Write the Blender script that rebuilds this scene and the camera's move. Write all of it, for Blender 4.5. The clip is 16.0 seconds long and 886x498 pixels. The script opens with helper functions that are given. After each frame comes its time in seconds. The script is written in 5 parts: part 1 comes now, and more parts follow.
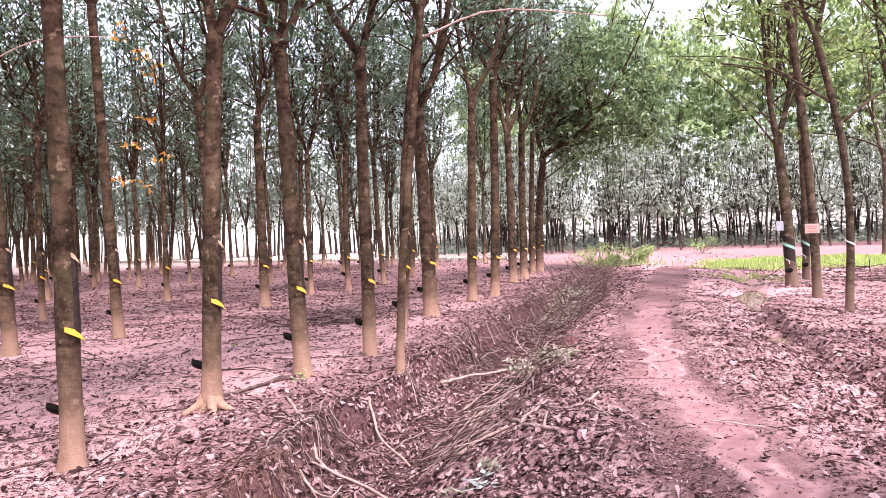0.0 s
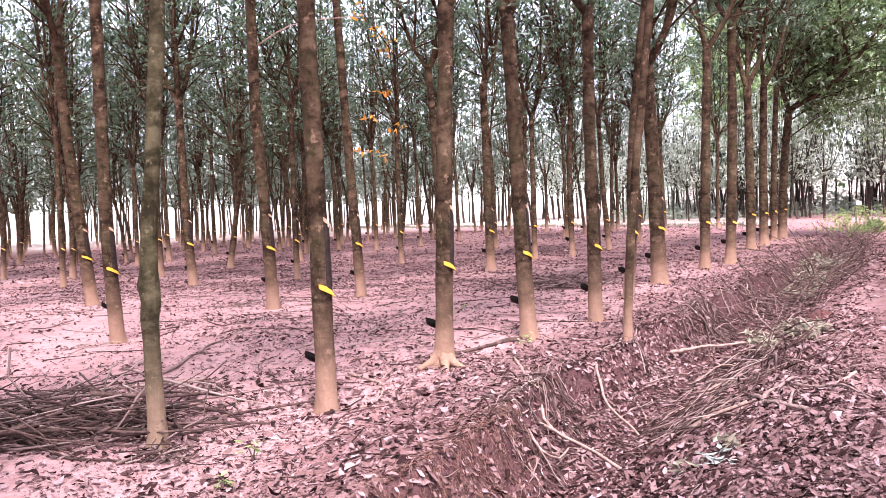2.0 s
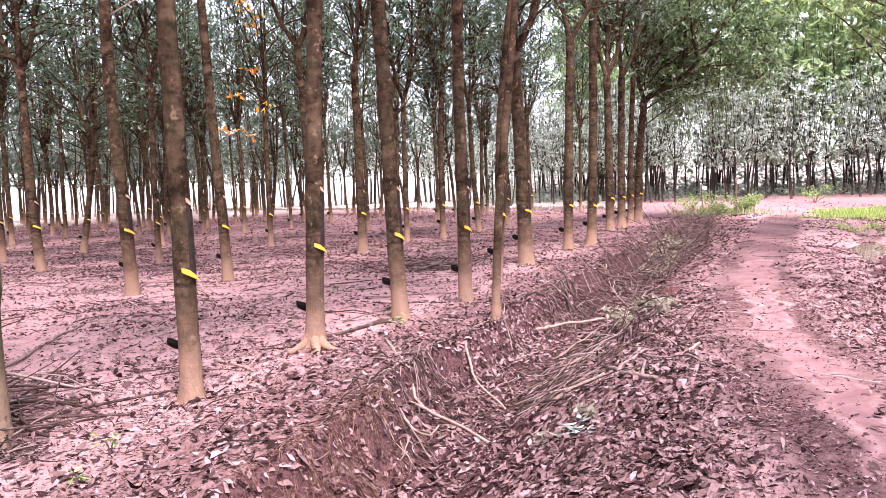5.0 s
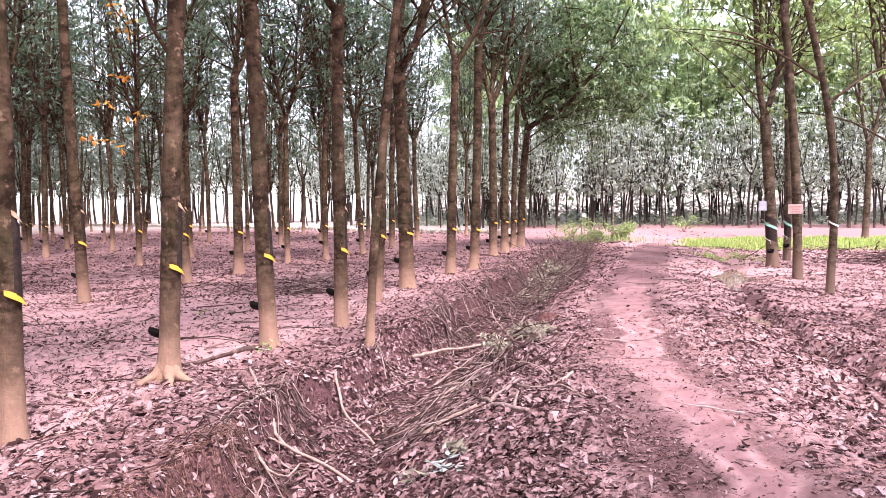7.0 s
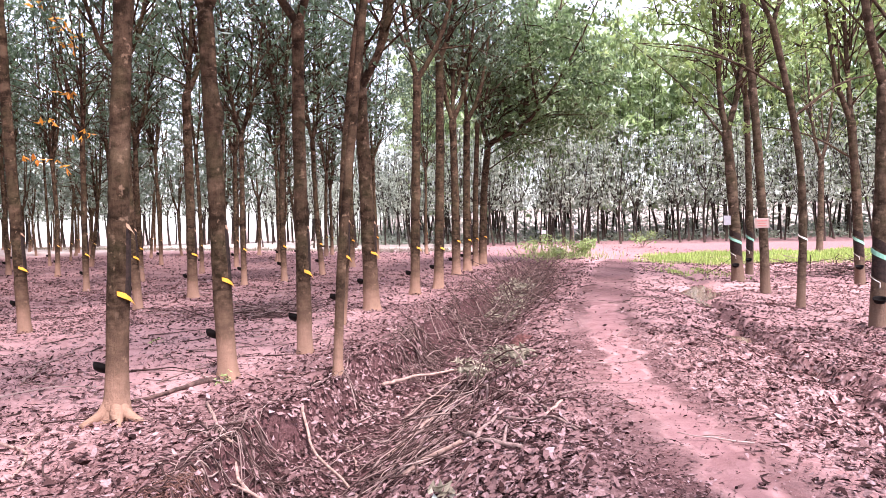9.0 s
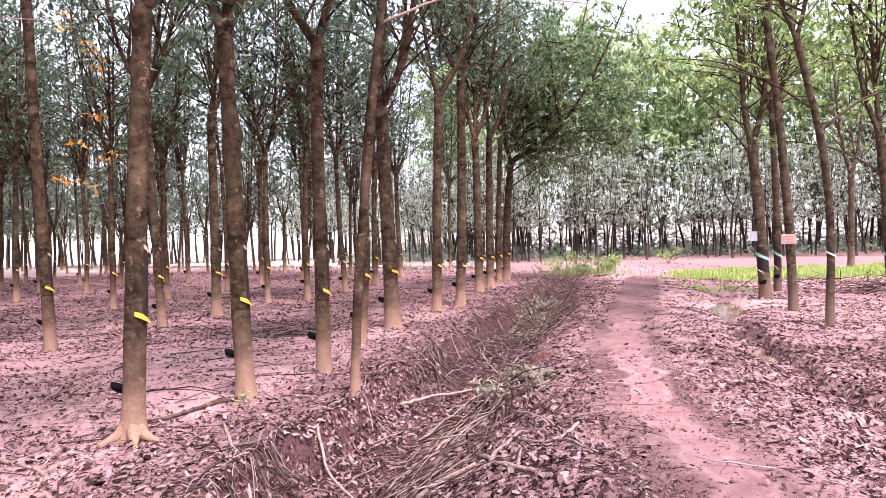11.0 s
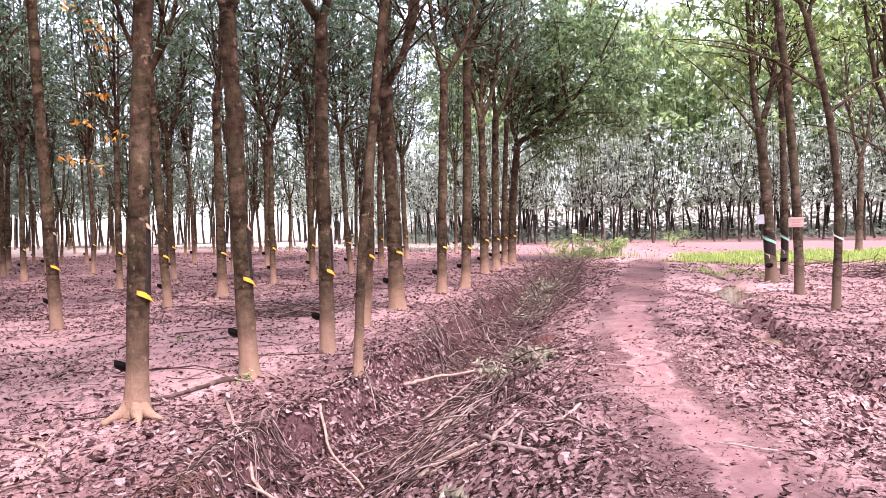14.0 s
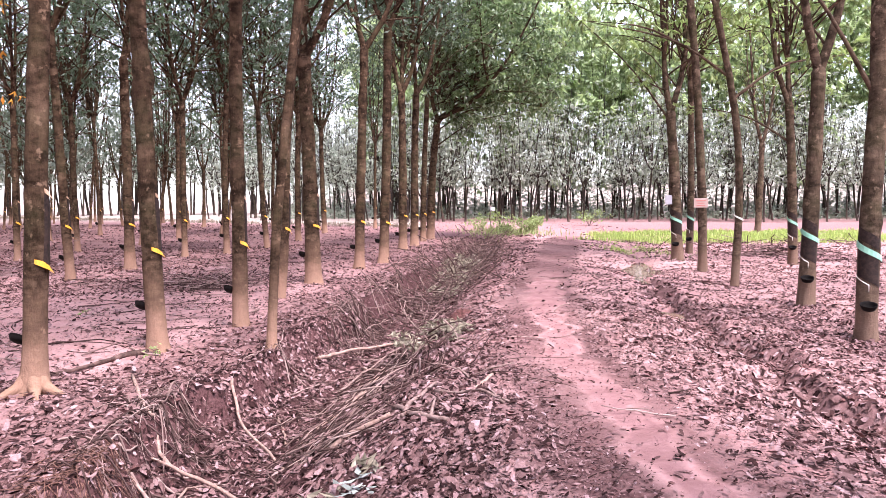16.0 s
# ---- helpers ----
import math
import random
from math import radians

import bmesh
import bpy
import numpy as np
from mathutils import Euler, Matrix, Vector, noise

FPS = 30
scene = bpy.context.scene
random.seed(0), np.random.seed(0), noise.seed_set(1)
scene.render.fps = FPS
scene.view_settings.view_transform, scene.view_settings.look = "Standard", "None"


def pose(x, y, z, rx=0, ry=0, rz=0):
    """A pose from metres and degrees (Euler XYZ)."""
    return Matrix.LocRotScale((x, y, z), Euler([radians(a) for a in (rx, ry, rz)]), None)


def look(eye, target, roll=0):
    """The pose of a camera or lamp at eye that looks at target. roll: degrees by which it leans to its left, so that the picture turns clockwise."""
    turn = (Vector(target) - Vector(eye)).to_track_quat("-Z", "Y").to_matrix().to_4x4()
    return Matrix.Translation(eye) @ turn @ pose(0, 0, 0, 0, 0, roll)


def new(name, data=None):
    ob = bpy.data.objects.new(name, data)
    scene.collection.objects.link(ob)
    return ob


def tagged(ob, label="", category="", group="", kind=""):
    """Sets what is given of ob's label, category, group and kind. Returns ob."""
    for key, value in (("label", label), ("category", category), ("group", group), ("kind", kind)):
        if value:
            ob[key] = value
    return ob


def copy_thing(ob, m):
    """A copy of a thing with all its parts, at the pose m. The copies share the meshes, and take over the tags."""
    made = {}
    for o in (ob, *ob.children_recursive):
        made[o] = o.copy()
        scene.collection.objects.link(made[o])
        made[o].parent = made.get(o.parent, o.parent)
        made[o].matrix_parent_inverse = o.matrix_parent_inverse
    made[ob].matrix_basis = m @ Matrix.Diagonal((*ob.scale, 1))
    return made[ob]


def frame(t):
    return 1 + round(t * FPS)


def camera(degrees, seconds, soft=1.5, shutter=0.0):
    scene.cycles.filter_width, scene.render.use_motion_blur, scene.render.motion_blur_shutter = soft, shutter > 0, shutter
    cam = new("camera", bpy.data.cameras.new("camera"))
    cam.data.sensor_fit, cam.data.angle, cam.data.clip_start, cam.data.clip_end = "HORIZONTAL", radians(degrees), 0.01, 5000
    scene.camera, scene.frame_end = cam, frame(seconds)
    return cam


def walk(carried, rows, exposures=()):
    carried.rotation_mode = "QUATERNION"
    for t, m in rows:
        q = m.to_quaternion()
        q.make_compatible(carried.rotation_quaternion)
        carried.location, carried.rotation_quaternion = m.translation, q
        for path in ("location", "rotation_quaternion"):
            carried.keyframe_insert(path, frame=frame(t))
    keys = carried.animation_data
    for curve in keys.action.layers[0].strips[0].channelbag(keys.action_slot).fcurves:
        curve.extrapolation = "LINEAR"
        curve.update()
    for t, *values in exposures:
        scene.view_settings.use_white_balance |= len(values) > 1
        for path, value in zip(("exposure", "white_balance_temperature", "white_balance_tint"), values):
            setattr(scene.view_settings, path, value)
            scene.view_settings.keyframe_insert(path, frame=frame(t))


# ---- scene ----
cam = camera(62.3, 16.0, 0.55)
PATH = [
    (0, (0.041, -0.125, 1.627), (-0.035, 1.873, 1.589), -2.3),
    (0.5, (0.094, -0.103, 1.646), (-0.37, 1.842, 1.66), -3.9),
    (1, (0.099, -0.062, 1.6), (-0.659, 1.789, 1.558), -3.9),
    (1.5, (0.063, -0.094, 1.613), (-0.752, 1.73, 1.524), -3.5),
    (2, (-0.003, -0.136, 1.62), (-0.671, 1.746, 1.514), -2.7),
    (2.5, (-0.021, -0.135, 1.616), (-0.575, 1.783, 1.501), -2.0),
    (3, (0.01, -0.144, 1.62), (-0.487, 1.79, 1.512), -1.8),
    (3.5, (0.016, -0.145, 1.623), (-0.444, 1.799, 1.51), -1.9),
    (5.8, (0.01, -0.129, 1.604), (-0.206, 1.85, 1.416), -1.7),
    (6, (-0.007, -0.123, 1.604), (-0.186, 1.861, 1.42), -1.4),
    (6.5, (0.027, -0.032, 1.603), (-0.082, 1.959, 1.441), -1.0),
    (7, (0.123, 0.2, 1.598), (0.092, 2.196, 1.482), -0.7),
    (7.5, (0.132, 0.304, 1.585), (0.162, 2.301, 1.483), -0.5),
    (8, (0.055, 0.466, 1.581), (0.134, 2.462, 1.494), -0.5),
    (8.5, (-0.007, 0.61, 1.59), (0.094, 2.606, 1.514), -0.9),
    (9, (-0.037, 0.668, 1.595), (0.05, 2.665, 1.527), -1.4),
    (9.2, (-0.041, 0.676, 1.617), (0.037, 2.673, 1.548), -1.6),
    (11.5, (0.08, 0.713, 1.617), (0.085, 2.713, 1.609), -1.9),
    (12, (0.089, 0.723, 1.609), (0.084, 2.723, 1.606), -2.5),
    (12.5, (0.093, 0.723, 1.617), (0.073, 2.723, 1.606), -2.8),
    (13, (0.111, 0.715, 1.609), (0.074, 2.715, 1.581), -2.6),
    (13.5, (0.107, 0.728, 1.6), (0.077, 2.727, 1.548), -2.0),
    (14, (0.082, 0.734, 1.599), (0.082, 2.732, 1.53), -1.4),
    (14.5, (0.084, 0.737, 1.6), (0.157, 2.734, 1.516), -0.9),
    (15, (0.093, 0.737, 1.611), (0.217, 2.731, 1.519), -0.5),
    (15.5, (0.108, 0.736, 1.598), (0.282, 2.725, 1.492), -0.3),
    (16, (0.109, 0.719, 1.566), (0.327, 2.703, 1.43), -0.3),
]
KELVIN, TINT = 6150, 23
STOPS = ((0, 2.99), (1, 3.04), (2, 3.08), (3.5, 3.0), (6.5, 3.02), (9, 2.9), (12, 2.88), (16, 2.9))
walk(cam, [(t, look(eye, target, roll)) for t, eye, target, roll in PATH], [(t, stops, KELVIN, TINT) for t, stops in STOPS])

# ---- light ----
SUN_UP, SUN_ROUND = 62.0, 150.0
world = bpy.data.worlds.new("overcast_sky")
scene.world = world
world.use_nodes = True
wn = world.node_tree
sky = wn.nodes.new("ShaderNodeTexSky")
sky.sky_type, sky.sun_disc = "NISHITA", False
sky.sun_elevation, sky.sun_rotation = radians(SUN_UP), radians(SUN_ROUND)
sky.air_density, sky.dust_density, sky.ozone_density = 1.0, 1.0, 1.0
wn.nodes["Background"].inputs["Strength"].default_value = 0.08
haze = wn.nodes.new("ShaderNodeHueSaturation")
haze.inputs["Saturation"].default_value = 0.4
wn.links.new(sky.outputs["Color"], haze.inputs["Color"])
wn.links.new(haze.outputs["Color"], wn.nodes["Background"].inputs["Color"])
sun = new("sun", bpy.data.lights.new("sun", "SUN"))
sun.data.energy, sun.data.angle, sun.data.color = 1.5, radians(22), (1.0, 0.96, 0.9)
a, e = radians(SUN_ROUND), radians(SUN_UP)
toward = Vector((math.sin(a) * math.cos(e), math.cos(a) * math.cos(e), math.sin(e)))
sun.matrix_world = look(toward * 60, (0, 0, 0))

# ---- materials ----


class Nodes:
    """A small writer of node materials."""

    def __init__(self, name):
        self.mat = bpy.data.materials.new(name)
        self.mat.use_nodes = True
        self.t = self.mat.node_tree
        self.b = self.t.nodes["Principled BSDF"]
        self.out = self.t.nodes["Material Output"]

    def n(self, kind):
        return self.t.nodes.new(kind)

    def attribute(self, name):
        node = self.n("ShaderNodeAttribute")
        node.attribute_name = name
        return node.outputs["Fac"]

    def to(self, a, b):
        self.t.links.new(a, b)

    def coords(self, scale=(1, 1, 1), space="Object"):
        c, m = self.n("ShaderNodeTexCoord"), self.n("ShaderNodeMapping")
        m.inputs["Scale"].default_value = scale
        self.to(c.outputs[space], m.inputs["Vector"])
        return m.outputs["Vector"]

    def noise(self, scale, detail=4, rough=0.6, vec=None):
        x = self.n("ShaderNodeTexNoise")
        x.inputs["Scale"].default_value, x.inputs["Detail"].default_value, x.inputs["Roughness"].default_value = scale, detail, rough
        self.to(vec if vec is not None else self.coords(), x.inputs["Vector"])
        return x.outputs["Fac"]

    def ramp(self, fac, *stops):
        r = self.n("ShaderNodeValToRGB")
        el = r.color_ramp.elements
        while len(el) < len(stops):
            el.new(0.5)
        for k, (p, c) in zip(el, stops):
            k.position = p
            k.color = (*c, 1) if len(c) == 3 else c
        self.to(fac, r.inputs["Fac"])
        return r.outputs["Color"]

    def mix(self, fac, a, b, mode="MIX"):
        m = self.n("ShaderNodeMix")
        m.data_type, m.blend_type = "RGBA", mode
        for value, socket in ((fac, m.inputs[0]), (a, m.inputs[6]), (b, m.inputs[7])):
            if isinstance(value, (int, float)):
                socket.default_value = value
            elif isinstance(value, tuple):
                socket.default_value = (*value, 1)
            else:
                self.to(value, socket)
        return m.outputs[2]

    def math(self, op, a, b=0.0):
        m = self.n("ShaderNodeMath")
        m.operation = op
        for value, socket in ((a, m.inputs[0]), (b, m.inputs[1])):
            if isinstance(value, (int, float)):
                socket.default_value = value
            else:
                self.to(value, socket)
        return m.outputs[0]

    def bump(self, height, strength=0.5, distance=0.01):
        b = self.n("ShaderNodeBump")
        b.inputs["Strength"].default_value, b.inputs["Distance"].default_value = strength, distance
        self.to(height, b.inputs["Height"])
        self.to(b.outputs["Normal"], self.b.inputs["Normal"])

    def done(self, color, rough=0.8, spec=0.3):
        if isinstance(color, tuple):
            self.b.inputs["Base Color"].default_value = (*color, 1)
        else:
            self.to(color, self.b.inputs["Base Color"])
        self.b.inputs["Roughness"].default_value = rough
        self.b.inputs["Specular IOR Level"].default_value = spec
        return self.mat


def soil_material():
    m = Nodes("laterite_soil")
    fine, mid, broad = m.noise(38, 6, 0.7), m.noise(5, 5, 0.65), m.noise(0.7, 3)
    base = m.ramp(mid, (0.3, (0.33, 0.182, 0.174)), (0.5, (0.48, 0.29, 0.284)), (0.72, (0.52, 0.325, 0.32)))
    base = m.mix(m.math("MULTIPLY", fine, 0.55), base, (0.2, 0.085, 0.08))
    damp = m.ramp(broad, (0.42, (0, 0, 0)), (0.62, (1, 1, 1)))
    base = m.mix(m.math("MULTIPLY", damp, 0.18), base, (0.3, 0.13, 0.125))
    # Darkens soil for real humus and for shade painted into cuts and hollows.
    dark = m.ramp(m.math("ADD", m.math("MULTIPLY", m.attribute("humus_shade"), 0.75), m.math("MULTIPLY", m.noise(6, 6, 0.75), 0.5)), (0.42, (0, 0, 0)), (0.95, (1, 1, 1)))
    base = m.mix(dark, base, m.ramp(fine, (0.3, (0.02, 0.009, 0.009)), (0.7, (0.13, 0.063, 0.063))))
    worn = m.attribute("worn")
    trod = m.ramp(mid, (0.25, (0.18, 0.092, 0.092)), (0.7, (0.31, 0.175, 0.177)))
    trod = m.mix(m.math("MULTIPLY", fine, 0.45), trod, (0.24, 0.11, 0.105))
    worn = m.ramp(m.math("ADD", m.math("MULTIPLY", worn, 0.8), m.math("MULTIPLY", m.noise(7, 5, 0.7), 0.5)), (0.35, (0, 0, 0)), (0.85, (1, 1, 1)))
    base = m.mix(worn, base, trod)
    # Paler open field; far off, the paleness is haze painted into the soil.
    pale = m.attribute("open_haze")
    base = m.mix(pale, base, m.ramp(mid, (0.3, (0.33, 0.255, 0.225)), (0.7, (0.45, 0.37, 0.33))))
    h = m.math("ADD", m.math("MULTIPLY", fine, 0.5), mid)
    m.bump(h, 0.7, 0.03)
    return m.done(base, 0.95, 0.04)


def bark_material(name, dark, light, dust):
    m = Nodes(name)
    rings = m.noise(3.0, 5, 0.65, m.coords((2.2, 2.2, 2.6)))
    lines = m.noise(5.0, 4, 0.65, m.coords((1.3, 1.3, 3.2)))
    streak = m.noise(9, 5, 0.7, m.coords((3, 3, 0.6)))
    grain = m.noise(70, 4, 0.75)
    crack = m.noise(4.0, 5, 0.7, m.coords((2.2, 2.2, 4.0)))
    col = m.ramp(rings, (0.38, tuple(0.7 * v for v in dark)), (0.52, tuple(0.5 * (p + q) for p, q in zip(dark, light))), (0.68, light))
    col = m.mix(m.ramp(streak, (0.5, (0, 0, 0)), (0.72, (0.6, 0.6, 0.6))), col, tuple(0.45 * v for v in dark))
    col = m.mix(m.ramp(lines, (0.64, (0, 0, 0)), (0.72, (0.35, 0.35, 0.35))), col, tuple(0.6 * v for v in dark))
    col = m.mix(m.math("MULTIPLY", grain, 0.5), col, tuple(0.7 * v for v in dark))
    col = m.mix(m.ramp(crack, (0.62, (0, 0, 0)), (0.7, (0.35, 0.35, 0.35))), col, tuple(0.35 * v for v in dark))
    lichen = m.ramp(m.noise(11, 5, 0.6), (0.6, (0, 0, 0)), (0.68, (1, 1, 1)))
    col = m.mix(m.math("MULTIPLY", lichen, 0.55), col, tuple(min(0.6, 2.1 * v + 0.02) for v in light))
    pale = m.ramp(m.noise(2.6, 6, 0.72, m.coords((1, 1, 1.5))), (0.53, (0, 0, 0)), (0.6, (1, 1, 1)))
    col = m.mix(m.math("MULTIPLY", pale, 0.28), col, tuple(min(0.5, 1.45 * v + 0.015) for v in light))
    moss = m.ramp(m.noise(1.6, 4, 0.6), (0.5, (0, 0, 0)), (0.66, (1, 1, 1)))
    col = m.mix(m.math("MULTIPLY", moss, 0.3), col, (0.085, 0.078, 0.036))
    sep = m.n("ShaderNodeSeparateXYZ")
    m.to(m.coords(), sep.inputs[0])
    edge = m.math("ADD", sep.outputs["Z"], m.math("MULTIPLY", m.math("SUBTRACT", m.noise(4, 5, 0.7), 0.5), 0.9))
    smooth = m.ramp(edge, (0.3, (0.5, 0.5, 0.5)), (1.1, (0, 0, 0)))
    col = m.mix(smooth, col, tuple(0.5 * (p + q) for p, q in zip(light, dust)))
    splash = m.ramp(edge, (0.1, (1, 1, 1)), (0.5, (0, 0, 0)))
    col = m.mix(m.math("MULTIPLY", splash, m.math("ADD", 0.35, m.math("MULTIPLY", grain, 0.5))), col, dust)
    m.bump(m.math("SUBTRACT", m.math("ADD", m.math("ADD", rings, m.math("MULTIPLY", lines, 0.4)), streak), m.math("MULTIPLY", crack, 0.5)), 0.9, 0.014)
    return m.done(col, 0.9, 0.05)


def leaf_material(name, dark, mid, light, glow, rough=0.45, thin=0.35):
    m = Nodes(name)
    rnd = m.n("ShaderNodeNewGeometry").outputs["Random Per Island"]
    col = m.ramp(rnd, (0.0, dark), (0.26, dark), (0.56, mid), (0.78, tuple(1.4 * v for v in mid)), (0.93, light))
    col = m.mix(m.ramp(m.noise(1.1, 3), (0.46, (0, 0, 0)), (0.64, (0.75, 0.75, 0.75))), col, dark)
    m.done(col, rough, 0.16)
    tr = m.n("ShaderNodeBsdfTranslucent")
    tr.inputs["Color"].default_value = (*glow, 1)
    mx = m.n("ShaderNodeMixShader")
    mx.inputs[0].default_value = thin
    m.to(m.b.outputs[0], mx.inputs[1])
    m.to(tr.outputs[0], mx.inputs[2])
    m.to(mx.outputs[0], m.out.inputs["Surface"])
    return m.mat


def litter_material():
    m = Nodes("dead_leaf")
    rnd = m.n("ShaderNodeNewGeometry").outputs["Random Per Island"]
    # Brown leaf tones; the extremes also paint shaded gaps and highlights.
    col = m.ramp(rnd, (0.0, (0.008, 0.004, 0.004)), (0.26, (0.034, 0.016, 0.015)), (0.42, (0.16, 0.089, 0.086)), (0.74, (0.265, 0.157, 0.154)), (0.92, (0.335, 0.212, 0.216)), (1.0, (0.42, 0.283, 0.288)))
    col = m.mix(m.math("MULTIPLY", m.ramp(m.noise(60, 5, 0.75), (0.38, (0, 0, 0)), (0.68, (1, 1, 1))), 0.6), col, (0.05, 0.024, 0.024))
    return m.done(col, 0.85, 0.04)


def plain_material(name, a, b, scale=20, rough=0.6, spec=0.3, bump=0.2):
    m = Nodes(name)
    f = m.noise(scale, 4, 0.65)
    if bump:
        m.bump(f, bump, 0.005)
    return m.done(m.ramp(f, (0.35, a), (0.65, b)), rough, spec)


def twig_material():
    m = Nodes("dry_twig")
    rnd = m.n("ShaderNodeNewGeometry").outputs["Random Per Island"]
    col = m.ramp(rnd, (0.0, (0.016, 0.009, 0.008)), (0.4, (0.07, 0.042, 0.038)), (0.7, (0.2, 0.13, 0.118)), (1.0, (0.42, 0.3, 0.27)))
    f = m.noise(45, 4)
    m.bump(f, 0.4, 0.004)
    return m.done(m.mix(m.math("MULTIPLY", f, 0.5), col, (0.09, 0.05, 0.045)), 0.9, 0.05)


SOIL = soil_material()
BARK = bark_material("rubber_bark", (0.026, 0.0155, 0.01), (0.113, 0.069, 0.043), (0.37, 0.215, 0.155))
BARK_R = bark_material("rubber_bark_dark", (0.036, 0.024, 0.016), (0.13, 0.088, 0.061), (0.2, 0.126, 0.094))
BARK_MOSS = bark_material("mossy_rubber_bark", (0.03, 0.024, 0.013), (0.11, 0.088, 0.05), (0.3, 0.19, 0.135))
BARK_FAR = bark_material("rubber_bark_far", (0.022, 0.016, 0.014), (0.055, 0.041, 0.035), (0.12, 0.08, 0.065))
# The third, palest tone paints glints onto a share of the leaflets.
LEAF = leaf_material("rubber_leaf", (0.006, 0.01, 0.007), (0.038, 0.057, 0.038), (0.32, 0.37, 0.3), (0.24, 0.34, 0.18), 0.33, 0.3)
LEAF_R = leaf_material("young_rubber_leaf", (0.007, 0.013, 0.006), (0.066, 0.102, 0.038), (0.42, 0.5, 0.26), (0.46, 0.6, 0.2), 0.36, 0.4)
LEAF_M = leaf_material("edge_rubber_leaf", (0.01, 0.018, 0.009), (0.085, 0.125, 0.062), (0.42, 0.48, 0.34), (0.32, 0.45, 0.18), 0.3, 0.32)
# The next three far leaf colours are greyed and paled to paint in haze.
LEAF_FAR_HAZE = leaf_material("hazy_far_rubber_leaf", (0.12, 0.14, 0.105), (0.31, 0.335, 0.275), (0.56, 0.58, 0.52), (0.42, 0.46, 0.36), 0.5, 0.4)
LEAF_HAZE = leaf_material("hazy_distant_rubber_leaf", (0.03, 0.04, 0.032), (0.13, 0.158, 0.128), (0.45, 0.49, 0.43), (0.3, 0.36, 0.25), 0.5, 0.35)
LEAF_TALL_HAZE = leaf_material("hazy_tall_tree_leaf", (0.05, 0.075, 0.036), (0.35, 0.42, 0.25), (0.6, 0.65, 0.49), (0.5, 0.62, 0.28), 0.4, 0.45)
LEAF_OLD = leaf_material("orange_leaf", (0.6, 0.2, 0.04), (0.75, 0.36, 0.05), (0.8, 0.55, 0.1), (0.8, 0.4, 0.06), 0.5, 0.45)
LITTER = litter_material()
TWIG = twig_material()
DARK_TWIG = plain_material("damp_dark_twig", (0.03, 0.017, 0.015), (0.14, 0.082, 0.07), 14, 0.85, 0.15, 0.4)
PALE_STICK = plain_material("peeled_stick", (0.2, 0.12, 0.1), (0.38, 0.25, 0.21), 30, 0.8, 0.2)
DARK_STICK = plain_material("weathered_stick", (0.14, 0.085, 0.075), (0.3, 0.2, 0.18), 30, 0.85, 0.2)
YELLOW = plain_material("yellow_plastic", (0.6, 0.25, 0.015), (0.7, 0.32, 0.02), 12, 0.4, 0.4, 0.1)
DULL_YELLOW = plain_material("dusty_yellow_plastic", (0.5, 0.26, 0.06), (0.62, 0.36, 0.1), 12, 0.5, 0.3, 0.1)
FADED = plain_material("faded_yellow_plastic", (0.26, 0.15, 0.095), (0.42, 0.26, 0.17), 12, 0.5, 0.3, 0.1)
MINT = plain_material("mint_plastic", (0.17, 0.37, 0.27), (0.25, 0.46, 0.35), 12, 0.4, 0.4, 0.1)
BLACK = plain_material("black_rubber", (0.005, 0.004, 0.004), (0.012, 0.009, 0.008), 25, 0.7, 0.06)
PANEL = plain_material("tapped_bark", (0.012, 0.007, 0.006), (0.035, 0.02, 0.016), 22, 0.8, 0.2, 0.5)
LATEX = plain_material("dried_latex", (0.7, 0.64, 0.58), (0.85, 0.8, 0.75), 40, 0.5, 0.4)
WIRE = plain_material("rusty_wire", (0.06, 0.04, 0.035), (0.12, 0.08, 0.07), 60, 0.6, 0.4)
GRASS = leaf_material("grass_blade", (0.18, 0.26, 0.06), (0.34, 0.45, 0.12), (0.5, 0.58, 0.24), (0.36, 0.45, 0.12), 0.5, 0.35)
WEED = leaf_material("weed_leaf", (0.14, 0.19, 0.07), (0.26, 0.33, 0.13), (0.42, 0.48, 0.24), (0.36, 0.42, 0.14), 0.5, 0.35)
PALE_WEED = leaf_material("dry_weed_leaf", (0.12, 0.1, 0.075), (0.24, 0.2, 0.15), (0.38, 0.33, 0.26), (0.24, 0.21, 0.14), 0.6, 0.25)
BOARD = plain_material("painted_board", (0.36, 0.25, 0.22), (0.43, 0.31, 0.28), 8, 0.6, 0.3)
BOARD_WHITE = plain_material("white_board", (0.34, 0.33, 0.36), (0.42, 0.4, 0.44), 8, 0.6, 0.3)
INK = plain_material("faded_red_ink", (0.4, 0.13, 0.11), (0.5, 0.2, 0.17), 30, 0.7, 0.2)
POST = plain_material("post_wood", (0.1, 0.07, 0.06), (0.2, 0.15, 0.12), 25, 0.85, 0.2)


def water_material():
    m = Nodes("muddy_water")
    m.bump(m.noise(6, 3), 0.05, 0.01)
    return m.done(m.ramp(m.noise(1.4, 3), (0.35, (0.22, 0.13, 0.1)), (0.65, (0.34, 0.21, 0.16))), 0.05, 0.6)


WATER = water_material()

# ---- mesh helpers ----


def mesh_from(name, verts, faces, material, smooth=True):
    me = bpy.data.meshes.new(name)
    me.from_pydata([tuple(v) for v in verts], [], [tuple(f) for f in faces])
    me.materials.append(material)
    if smooth:
        me.polygons.foreach_set("use_smooth", np.ones(len(me.polygons), dtype=bool))
    me.update()
    return me


